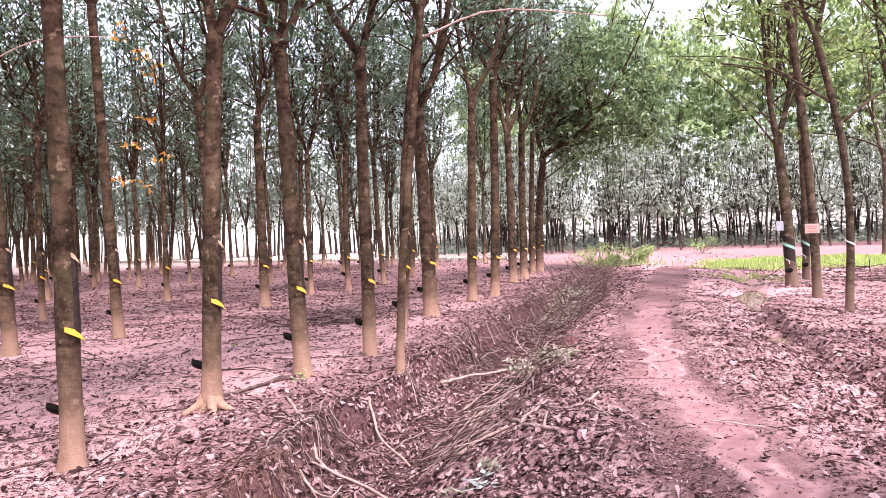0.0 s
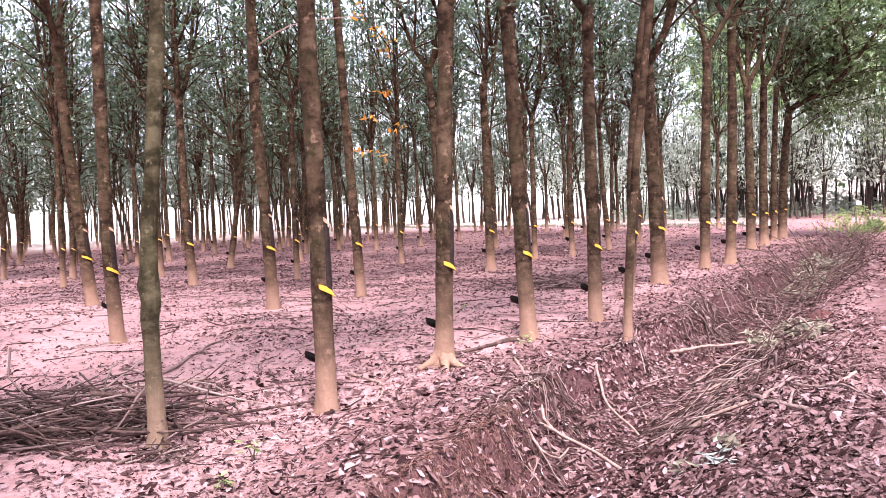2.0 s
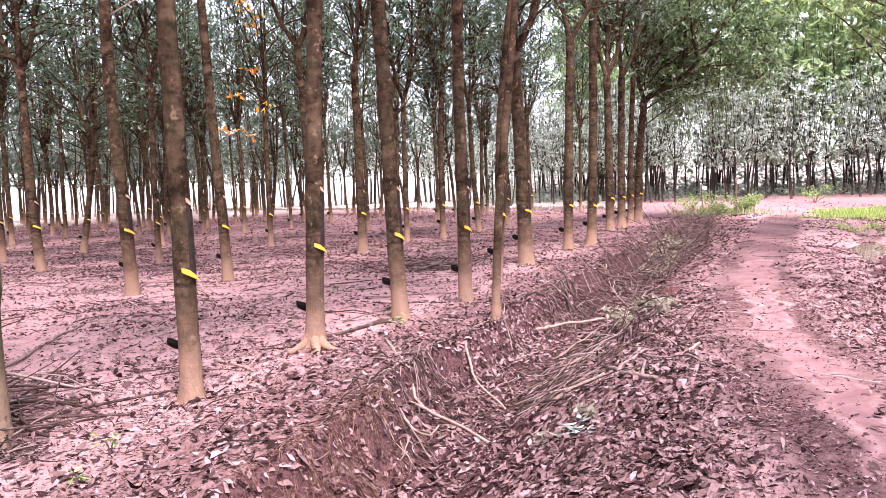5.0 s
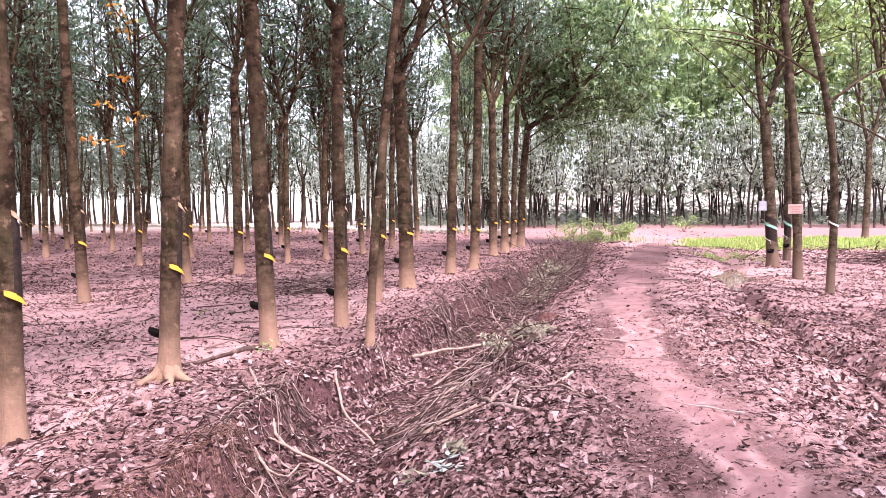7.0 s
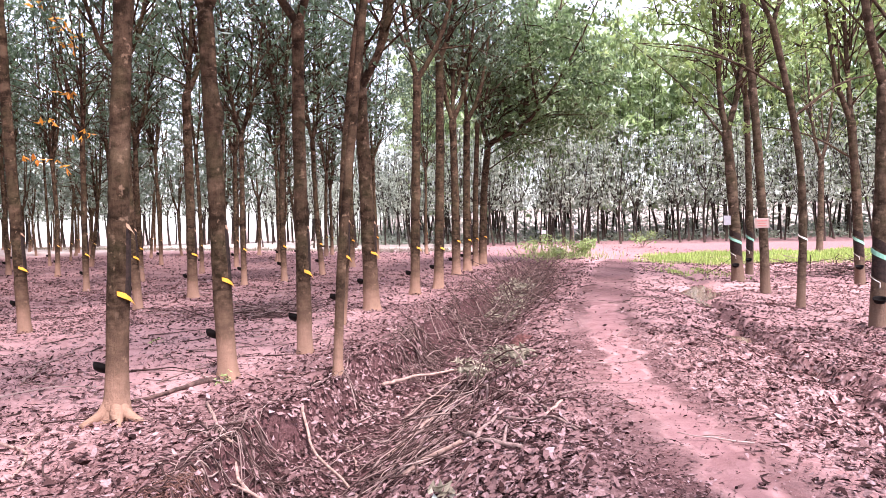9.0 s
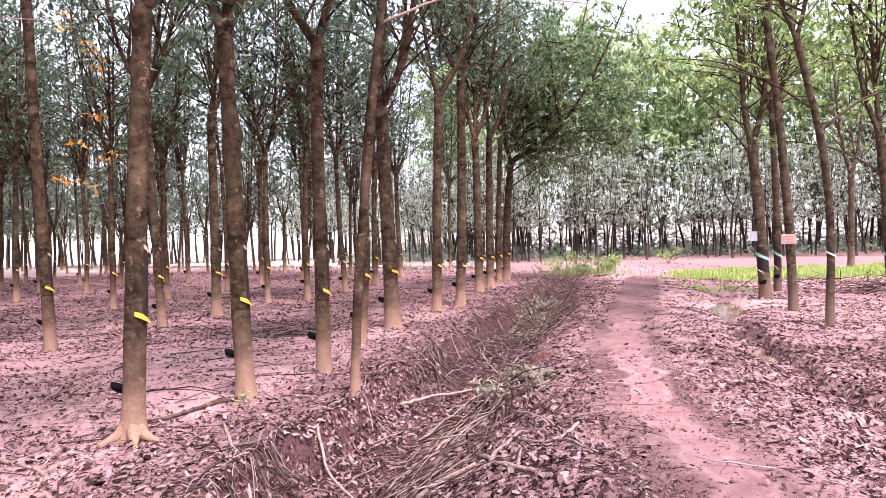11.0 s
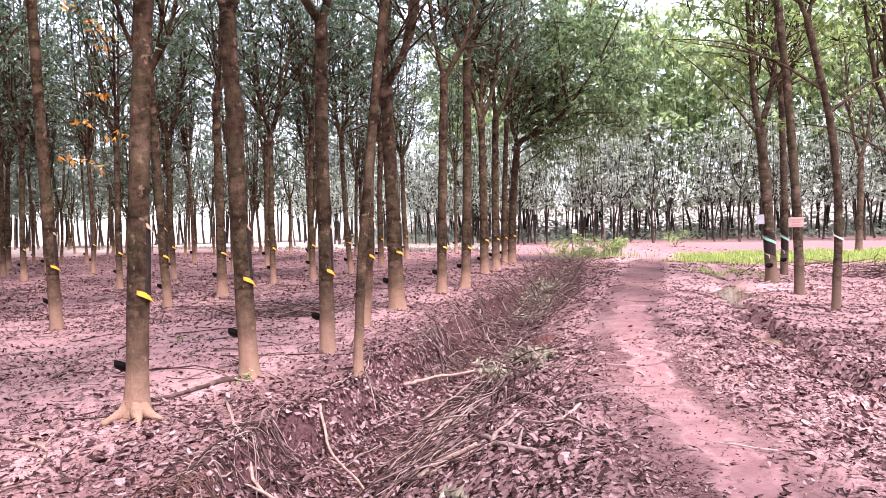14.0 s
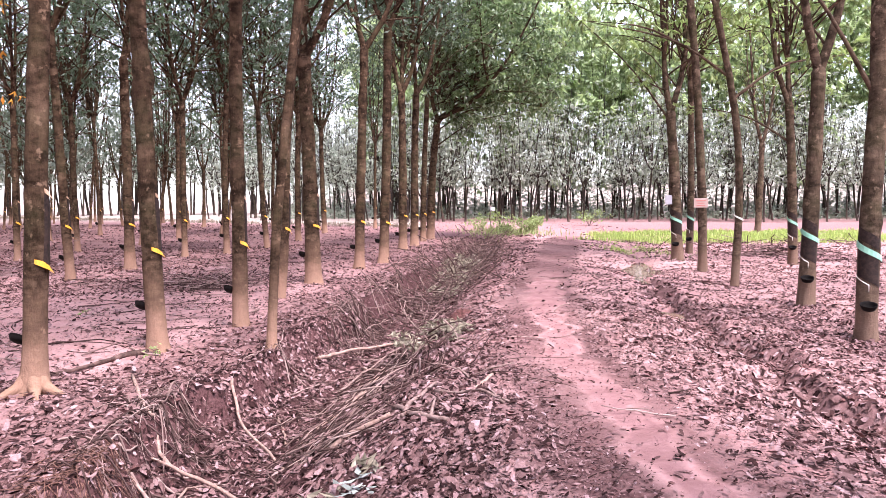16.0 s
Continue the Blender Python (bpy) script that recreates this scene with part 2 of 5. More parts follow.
def mesh_fast(name, verts, faces, material, smooth=False):
    """verts (n, 3) and faces (m, k) as arrays."""
    verts, faces = np.asarray(verts, np.float32), np.asarray(faces, np.int32)
    me = bpy.data.meshes.new(name)
    me.vertices.add(len(verts))
    me.vertices.foreach_set("co", verts.ravel())
    m, k = faces.shape
    me.loops.add(m * k)
    me.loops.foreach_set("vertex_index", faces.ravel())
    me.polygons.add(m)
    me.polygons.foreach_set("loop_start", np.arange(0, m * k, k, dtype=np.int32))
    me.polygons.foreach_set("loop_total", np.full(m, k, np.int32))
    me.polygons.foreach_set("use_smooth", np.full(m, smooth, dtype=bool))
    me.materials.append(material)
    me.update(calc_edges=True)
    return me


def child(name, me, parent, label=""):
    ob = new(name, me)
    ob.parent = parent
    return tagged(ob, label)


def thing(name, label, category, at=(0, 0, 0), group="", kind=""):
    ob = new(name)
    ob.location = at
    ob.empty_display_size = 0.2
    return tagged(ob, label, category, group, kind)


def part(name, bm, material, parent, label=""):
    me = bpy.data.meshes.new(name)
    bm.to_mesh(me)
    bm.free()
    me.materials.append(material)
    return child(name, me, parent, label)


def spline(points, n):
    """n points along a smooth curve through the points."""
    p = np.array(points, float)
    if len(p) == 2:
        return p[0] + (p[1] - p[0]) * np.linspace(0, 1, n)[:, None]
    q = np.vstack([2 * p[0] - p[1], p, 2 * p[-1] - p[-2]])
    s = np.linspace(0, len(p) - 1 - 1e-9, n)
    i, u = s.astype(int), (s % 1)[:, None]
    a, b, c, d = q[i], q[i + 1], q[i + 2], q[i + 3]
    return 0.5 * (2 * b + (c - a) * u + (2 * a - 5 * b + 4 * c - d) * u**2 + (3 * b - a - 3 * c + d) * u**3)


def tube(path, radii, sides, wobble=None):
    """Rings round a path: vertices and faces; both ends closed."""
    path = np.asarray(path, float)
    radii = np.broadcast_to(np.asarray(radii, float), (len(path),))
    way = np.gradient(path, axis=0)
    way /= np.linalg.norm(way, axis=1)[:, None] + 1e-9
    ref = np.array((1.0, 0.13, 0)) if abs(way[:, 2]).mean() > 0.6 else np.array((0.05, 0.1, 1.0))
    u = np.cross(way, ref)
    u /= np.linalg.norm(u, axis=1)[:, None] + 1e-9
    w = np.cross(u, way)
    ang = np.linspace(0, 2 * math.pi, sides, endpoint=False)
    r = np.repeat(radii[:, None], sides, 1)
    if wobble is not None:
        r = r * wobble
    v = path[:, None] + r[..., None] * (w[:, None] * np.cos(ang)[None, :, None] + u[:, None] * np.sin(ang)[None, :, None])
    f = []
    for i in range(len(path) - 1):
        for k in range(sides):
            l = (k + 1) % sides
            f.append((i * sides + k, i * sides + l, (i + 1) * sides + l, (i + 1) * sides + k))
    f.append(tuple(range(sides - 1, -1, -1)))
    f.append(tuple((len(path) - 1) * sides + k for k in range(sides)))
    return v.reshape(-1, 3), f


class Bundle:
    """Several pieces gathered into one mesh."""

    def __init__(self):
        self.v, self.f, self.n = [], [], 0

    def add(self, v, f):
        self.v.append(np.asarray(v))
        self.f += [tuple(i + self.n for i in q) for q in f]
        self.n += len(v)

    def mesh(self, name, material, smooth=True):
        return mesh_from(name, np.vstack(self.v), self.f, material, smooth)


def leaf_cloud(rng, centres, spread, count, size, droop=0.75):
    """Leaves of three leaflets round the centres: each leaflet is a folded diamond."""
    c = np.repeat(np.asarray(centres, float), max(1, count // 3), 0)
    m = len(c)
    n = 3 * m
    p = np.repeat(c + rng.normal(0, 1, (m, 3)) * spread * np.array((1, 1, 0.6)), 3, 0)
    az = np.repeat(rng.uniform(0, 2 * math.pi, m), 3) + np.tile((-0.85, 0, 0.85), m) + rng.normal(0, 0.2, n)
    el = np.repeat(rng.normal(-droop, 0.5, m), 3) + rng.normal(0, 0.22, n)
    d = np.stack([np.cos(az) * np.cos(el), np.sin(az) * np.cos(el), np.sin(el)], 1)
    side = np.stack([-np.sin(az), np.cos(az), rng.normal(0, 0.35, n)], 1)
    side /= np.linalg.norm(side, axis=1)[:, None]
    s = size * rng.uniform(0.65, 1.25, n)[:, None]
    up = np.cross(side, d)
    w = 0.2 * s
    v = np.stack([p, p + 0.5 * s * d + w * side + 0.06 * s * up, p + s * d - 0.08 * s * up, p + 0.5 * s * d - w * side + 0.06 * s * up], 1)
    i = 4 * np.arange(n)[:, None]
    f = np.concatenate([i + np.array([[0, 1, 2]]), i + np.array([[0, 2, 3]])])
    return v.reshape(-1, 3), f


# ---- ground ----


def ditch_x(y):
    return np.interp(y, (-20, 0, 3, 5.3, 7, 8.2, 11.2, 13.7, 18.6, 25, 33, 45), (-4, -1.25, -0.9, -0.62, -0.33, 0.0, 0.9, 1.5, 2.85, 4.2, 5.8, 8))


def path_x(y):
    return np.interp(y, (-20, 0, 4.9, 5.7, 7, 9, 11.9, 16.4, 23.8, 32), (1.0, 1.5, 1.74, 1.8, 1.9, 2.27, 2.9, 4.3, 6.6, 9.2))


def gully_x(y):
    return np.interp(y, (-20, 0, 4.9, 6.75, 8.5, 10, 14, 18, 24), (0.5, 2.9, 3.4, 3.65, 3.95, 4.25, 5.4, 6.9, 8.5))


PUDDLES = ((6.1, 16.0, 0.75, 2.3, 0.12), (4.12, 9.8, 0.2, 0.6, 0.05))


def lumps(x, y):
    """Smooth bumps from a few fixed waves."""
    z = 0.018 * np.sin(1.9 * x + 0.7 * y + 1) + 0.015 * np.sin(2.7 * y - 1.1 * x) + 0.01 * np.sin(5.3 * x + 3.1 * y) + 0.008 * np.sin(6.1 * y - 4.7 * x + 2)
    return z + (0.004 * np.sin(13 * x + 9 * y) + 0.004 * np.sin(15 * y - 11 * x)) * np.clip((15 - y) / 3, 0, 1)


def ground_z(x, y):
    x, y = np.asarray(x, float), np.asarray(y, float)
    wob = 0.1 * np.sin(2.3 * y) + 0.06 * np.sin(5.9 * y + 1) + 0.035 * np.sin(14 * y + 3 * x)
    s = x - ditch_x(y) + wob
    g = x - gully_x(y) + 0.1 * np.sin(3.1 * y + 2) + 0.06 * np.sin(8 * y) + 0.04 * np.sin(17 * y + x)
    near = np.clip((34 - y) / 10, 0, 1)
    bank = np.interp(s, (-1.8, -1.2, -0.82, -0.68, -0.5, -0.1, 0.2, 0.55, 1.0, 1.5, 2.0), (0, 0.03, 0.07, -0.24, -0.35, -0.36, -0.3, -0.1, 0.07, 0.15, 0.17))
    fall = np.interp(g, (-1.2, -0.5, -0.1, 0.1, 0.22, 0.6, 1.4), (0.0, -0.05, -0.15, -0.19, -0.05, -0.07, -0.14))
    z = np.where(s < 1.5, bank, 0.16 + fall)
    for cx, cy, ax, ay, deep in PUDDLES:
        z = z - deep * np.exp(-(((x - cx - 0.28 * (y - cy)) / ax) ** 2 + ((y - cy) / ay) ** 2))
    z = z + 0.2 * np.exp(-(((x - 0.76) / 0.3) ** 2) - ((y - 7.28) / 0.2) ** 2) - 0.1 * np.exp(-(((x - 0.72) / 0.26) ** 2) - ((y - 6.95) / 0.11) ** 2)
    # Added slope: sets pale ground into the sky gaps between far trunks.
    rise = 0.05 * np.clip(np.hypot(x, y) - 74, 0, 90) * np.clip((x + 12) / 10, 0, 1)
    broken = np.clip(1 - np.abs(s + 0.45) / 0.75, 0, 1) * np.clip((20 - y) / 4, 0, 1)
    z = z + broken * (0.05 * np.sin(4.3 * y + 1.2 * np.sin(7 * x)) * np.sin(6.1 * x + 2.1 * y) + 0.035 * np.sin(11 * y - 5 * x + 1) * np.sin(9 * x + 3 * y) + 0.02 * np.sin(23 * x + 9 * y) * np.sin(19 * y - 8 * x))
    edge = np.clip(1 - np.abs(g - 0.1) / 0.4, 0, 1) * np.clip((15 - y) / 4, 0, 1)
    z = z + edge * (0.035 * np.sin(7.3 * y + 3 * x) * np.sin(8.7 * x - 2 * y) + 0.02 * np.sin(17 * y - 6 * x) * np.sin(15 * x + 5 * y))
    return z * near + rise + lumps(x, y) * np.clip((60 - np.hypot(x, y)) / 30, 0, 1)


def cover(x, y):
    """How thickly dead leaves lie at a place, 0 to 1."""
    patch = 0.5 + 0.28 * np.sin(0.9 * x + 1.3 * np.sin(0.7 * y)) + 0.25 * np.sin(1.3 * y + 1.1 * np.sin(0.8 * x) + 1) + 0.15 * np.sin(3.1 * x + 2.3 * y)
    left = np.clip(0.04 + 0.27 * patch, 0.04, 1) + 0.14 * np.clip((6 - y) / 2, 0, 1) + 0.42 * np.clip((y - 10.5) / 5, 0, 1) + 0.35 * np.clip((x - ditch_x(y) + 2.6) / 1.2, 0, 1)
    s = x - ditch_x(y)
    d = np.where(s < -1.0, left, np.where(s < 0.3, np.where((y > 10) | (s < -0.4), 0.75, 0.45), np.where(s < 1.6, 0.76, 0.42)))
    off = np.abs(x - path_x(y) + 0.035 * np.sin(2.1 * y))
    d = d * np.clip((off - np.where(x < path_x(y), 0.38, 0.22)) / 0.65, 0.03, 1)
    for cx, cy, ax, ay, deep in PUDDLES:
        d = np.where(((x - cx - 0.28 * (y - cy)) / (0.8 * ax)) ** 2 + ((y - cy) / (0.8 * ay)) ** 2 < 1, 0.3, d)
    return np.where((y > 31) & (x > 3), 0.1, d)


def grow(start, stop, step, ratio):
    out, v = [], start
    while v < stop:
        v += step
        step *= ratio
        out.append(v)
    return out


def build_ground():
    core_x = list(np.arange(-6, -2.2, 0.08)) + list(np.arange(-2.2, 1.4, 0.04)) + list(np.arange(1.4, 3.1, 0.08)) + list(np.arange(3.1, 4.6, 0.045)) + list(np.arange(4.6, 6.01, 0.08))
    core_y = list(np.arange(2, 3.5, 0.09)) + list(np.arange(3.5, 10, 0.05)) + list(np.arange(10, 14.01, 0.08))
    xs = [-v for v in reversed(grow(6, 900, 0.1, 1.1))] + core_x + grow(6, 900, 0.1, 1.1)
    ys = [-v for v in reversed(grow(-2, 500, 0.3, 1.2))] + core_y + grow(14, 1500, 0.12, 1.06)
    gx, gy = np.meshgrid(xs, ys)
    gz = ground_z(gx, gy)
    nx, ny = len(xs), len(ys)
    i = (np.arange(ny - 1)[:, None] * nx + np.arange(nx - 1)[None]).ravel()
    me = mesh_fast("ground", np.stack([gx, gy, gz], 2).reshape(-1, 3), np.stack([i, i + 1, i + nx + 1, i + nx], 1), SOIL, True)
    px = gx - path_x(gy) + 0.035 * np.sin(2.1 * gy) + 0.05 * np.sin(7 * gy + gx) + 0.03 * np.sin(11 * gy)
    half = np.interp(gy, (0, 5.5, 6.8, 10, 12.5, 20), (0.1, 0.095, 0.115, 0.14, 0.18, 0.3))
    worn = np.clip((1.55 - np.abs(px) / (half * (1 + 0.2 * np.sin(1.3 * gy) + 0.12 * np.sin(5.7 * gy) * (gy < 13)))) / 0.45, 0, 1) * np.interp(gy, (0, 11, 13.5, 16, 22, 27, 32), (0.95, 0.95, 0.5, 0.2, 0.15, 0.3, 0.8)) * (gy < 33)
    road = np.clip(1 - np.abs(gy - 37 + 0.2 * (gx - 10)) / 9, 0, 1) * np.clip((gx + 2) / 6, 0, 1)
    worn = np.maximum(worn, 0.5 * np.clip(road * 2.5, 0, 1))
    # First the open field past the plantation edge, then painted haze by distance.
    opened_haze = np.clip((gy + 0.88 * gx - 43) / 4, 0, 1) * (gx < 4) + np.clip((np.hypot(gx, gy) - 56) / 16, 0, 1)
    s = gx - ditch_x(gy)
    humus_shade = np.clip(cover(gx, gy) * 1.35 - 0.4, 0, 0.6)
    humus_shade = np.where(s < -1.2, np.maximum(humus_shade, 0.62 * np.clip((gy - 11) / 9, 0, 1)), humus_shade)
    humus_shade = np.where((s > -2.6) & (s < -0.8), np.maximum(humus_shade, 0.68 * np.clip((s + 2.6) / 0.9, 0, 1)), humus_shade)
    humus_shade = np.where(gx - path_x(gy) > 0.9, np.minimum(humus_shade, 0.3 + 0.25 * np.clip((7 - gy) / 2.5, 0, 1)), humus_shade)
    # Brown ditch soil, with the ditch's shade painted in too.
    humus_shade = np.where((s > -1.0) & (s < 0.5) & (gy < 34), 0.95, humus_shade)
    humus_shade = np.maximum(humus_shade, (0.72 + 0.1 * np.sin(0.9 * gy + 3.3 * gx)) * np.clip(2.2 - np.abs(gx - path_x(gy) + 0.1 + 0.08 * np.sin(2.9 * gy)) / 0.4, 0, 1) * (s > 0.3) * (gy < 30) * np.clip(np.where(gy > 13, 1, (np.abs(px) - 0.75 * half) / 0.12), 0, 1)) * np.clip((46 - gy - 0.6 * gx) / 6, 0, 1)
    # Road soil painted darker to hold down the glare of open sky.
    humus_shade = np.where((gy > 33) & (gx > -2) & (np.hypot(gx, gy) < 75), np.maximum(humus_shade, 0.5 - 0.35 * np.clip(1 - np.abs(gx - path_x(gy)) / 2.5, 0, 1)), humus_shade)
    # Shadowed hole under the mound, painted as dark soil.
    humus_shade = np.where((np.abs(gx - 0.74) < 0.3) & (np.abs(gy - 7.02) < 0.14), 1.0, humus_shade)
    g = gx - gully_x(gy) + 0.1 * np.sin(3.1 * gy + 2) + 0.06 * np.sin(8 * gy)
    # Shade below the eroded gully edge, painted into the soil.
    humus_shade = np.where((np.abs(g - 0.1) < 0.2 + 0.08 * np.sin(2.7 * gy)) & (gy < 14), 0.72, humus_shade)
    for key, values in (("worn", worn), ("open_haze", np.clip(opened_haze, 0, 1)), ("humus_shade", humus_shade)):
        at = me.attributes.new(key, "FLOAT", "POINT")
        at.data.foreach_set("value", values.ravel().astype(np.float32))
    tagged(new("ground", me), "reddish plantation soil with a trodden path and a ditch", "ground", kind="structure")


build_ground()

# ---- rubber trees ----


def crown_skeleton(rng, fork, top, limbs, spread, sub, bare, joints=14):
    """Limb paths with their relative thickness, the side branches, and the places of leaf tufts."""
    out, twigs, tufts = [], [], []
    for az, lean in limbs:
        h = (top - fork[2]) * rng.uniform(0.8, 1.05)
        side = np.array((math.cos(az), math.sin(az), 0))
        bend = rng.normal(0, 0.25, 3)
        pts = [np.array(fork) + side * spread * lean * u**0.55 + np.array((0, 0, h * u)) + bend * u * (1 - u) * 1.6 for u in (0, 0.12, 0.3, 0.5, 0.75, 1)]
        line = spline(pts, joints)
        runs = [(line, 1.0, sub)]
        u0 = rng.uniform(0.16, 0.42)
        start = line[int(u0 * (joints - 1))]
        a2, l2 = az + rng.choice((-1, 1)) * rng.uniform(0.6, 1.7), rng.uniform(0.5, 1.2) * spread
        side = np.array((math.cos(a2), math.sin(a2), 0))
        pts = [start + side * l2 * u**0.6 + np.array((0, 0, 0.85 * h * (1 - u0) * u)) + rng.normal(0, 0.05, 3) * u for u in (0, 0.2, 0.5, 1)]
        runs.append((spline(pts, joints), 0.62, int(0.6 * sub)))
        for line, thick, many in runs[: 1 if joints == 7 else 2]:
            out.append((line, thick))
            for u in np.linspace(0.1, 1, many):
                p = line[int(u * (joints - 1))]
                a2, l2 = rng.uniform(0, 2 * math.pi), rng.uniform(0.7, 2.0) * (1.25 - 0.5 * u)
                d = np.array((math.cos(a2), math.sin(a2), rng.uniform(-0.2, 0.9) if joints == 7 else rng.uniform(0.1, 1.3)))
                end = p + d * l2
                twigs.append(np.array([p, p + d * l2 * 0.5 + (0, 0, 0.08), end - (0, 0, 0.12 * l2)]))
                if u < bare:
                    continue
                tufts += [p + d * l2 * rng.uniform(0.45, 0.7) + rng.normal(0, 0.1, 3), end - (0, 0, 0.12 * l2)]
            tufts.append(line[-1])
    return out, twigs, np.array(tufts)


def skirt(radius, a0, a1, z0, z1, height, lift, material, name, parent, label, axis=(0, 0)):
    """A plastic strip bent round the bark from angle a0 to a1 (degrees), falling from z0 to z1."""
    bm = bmesh.new()
    n, rows = 9, []
    for i in range(n):
        u = i / (n - 1)
        a = radians(a0 + (a1 - a0) * u)
        z = z0 + (z1 - z0) * u
        row = []
        for dz, dr in ((0, 0.004), (-height, lift), (-height, lift + 0.003), (0, 0.009)):
            r = radius + dr + (0.03 * max(0, u - 0.8))
            row.append(bm.verts.new((axis[0] + r * math.cos(a), axis[1] + r * math.sin(a), z + dz)))
        rows.append(row)
    for p, q in zip(rows, rows[1:]):
        for k in range(4):
            bm.faces.new((p[k], q[k], q[(k + 1) % 4], p[(k + 1) % 4]))
    bm.faces.new(rows[0])
    bm.faces.new(rows[-1][::-1])
    bmesh.ops.recalc_face_normals(bm, faces=bm.faces)
    return part(name, bm, material, parent, label)


def wedge(radius, a0, a1, z0, z1, height, material, name, parent, label, axis=(0, 0)):
    """A tapering plastic flap round part of the bark, its broad end standing off."""
    bm, n, rows = bmesh.new(), 9, []
    for i in range(n):
        u = i / (n - 1)
        a, z, h = radians(a0 + (a1 - a0) * u), z0 + (z1 - z0) * u**1.4, 0.006 + height * (0.5 + 0.5 * u**0.6)
        ring = []
        for r, zz in ((radius + 0.002, z), (radius + 0.006 + 0.03 * u, z - h), (radius + 0.009 + 0.03 * u, z - h), (radius + 0.006, z + 0.002)):
            ring.append(bm.verts.new((axis[0] + r * math.cos(a), axis[1] + r * math.sin(a), zz)))
        rows.append(ring)
    for p, q in zip(rows, rows[1:]):
        for k in range(4):
            bm.faces.new((p[k], q[k], q[(k + 1) % 4], p[(k + 1) % 4]))
    bm.faces.new(rows[0][::-1])
    bm.faces.new(rows[-1])
    return part(name, bm, material, parent, label)


def bowl(radius, depth, at, tip, material, name, parent, label):
    """A hollow cup turned by tip (a pose), with a rolled rim."""
    prof = [(0.35, -1), (0.75, -0.85), (0.97, -0.35), (1.0, 0), (1.03, 0.02), (0.95, 0.02), (0.9, -0.35), (0.65, -0.75), (0.01, -0.85)]
    sides, v, f = 16, [], []
    for r, z in prof:
        v += [(radius * r * math.cos(t), radius * r * math.sin(t), depth * z) for t in np.linspace(0, 2 * math.pi, sides, endpoint=False)]
    for i in range(len(prof) - 1):
        for k in range(sides):
            l = (k + 1) % sides
            f.append((i * sides + k, i * sides + l, (i + 1) * sides + l, (i + 1) * sides + k))
    f.append(tuple(range(sides - 1, -1, -1)))
    me = mesh_from(name, v, f, material)
    ob = child(name, me, parent, label)
    ob.matrix_local = Matrix.Translation(at) @ tip
    return ob


def bark_patch(line_at, rad_at, a0, a1, z0, z1, slope, material, name, parent, label, proud=0.004):
    """A thin plate following the bark between two angles and two heights, its ends sloping."""
    bm = bmesh.new()
    n, m, grid = 8, 10, []
    for i in range(n):
        u = i / (n - 1)
        a = radians(a0 + (a1 - a0) * u)
        col = []
        for j in range(m):
            z = z0 + (z1 - z0) * j / (m - 1) + slope * (u - 0.5)
            c, r = line_at(z), rad_at(z) + proud * (1.0 if 0 < i < n - 1 else -0.4)
            col.append(bm.verts.new((c[0] + r * math.cos(a), c[1] + r * math.sin(a), z)))
        grid.append(col)
    for p, q in zip(grid, grid[1:]):
        for j in range(m - 1):
            f = bm.faces.new((p[j], q[j], q[j + 1], p[j + 1]))
            f.smooth = True
    return part(name, bm, material, parent, label)


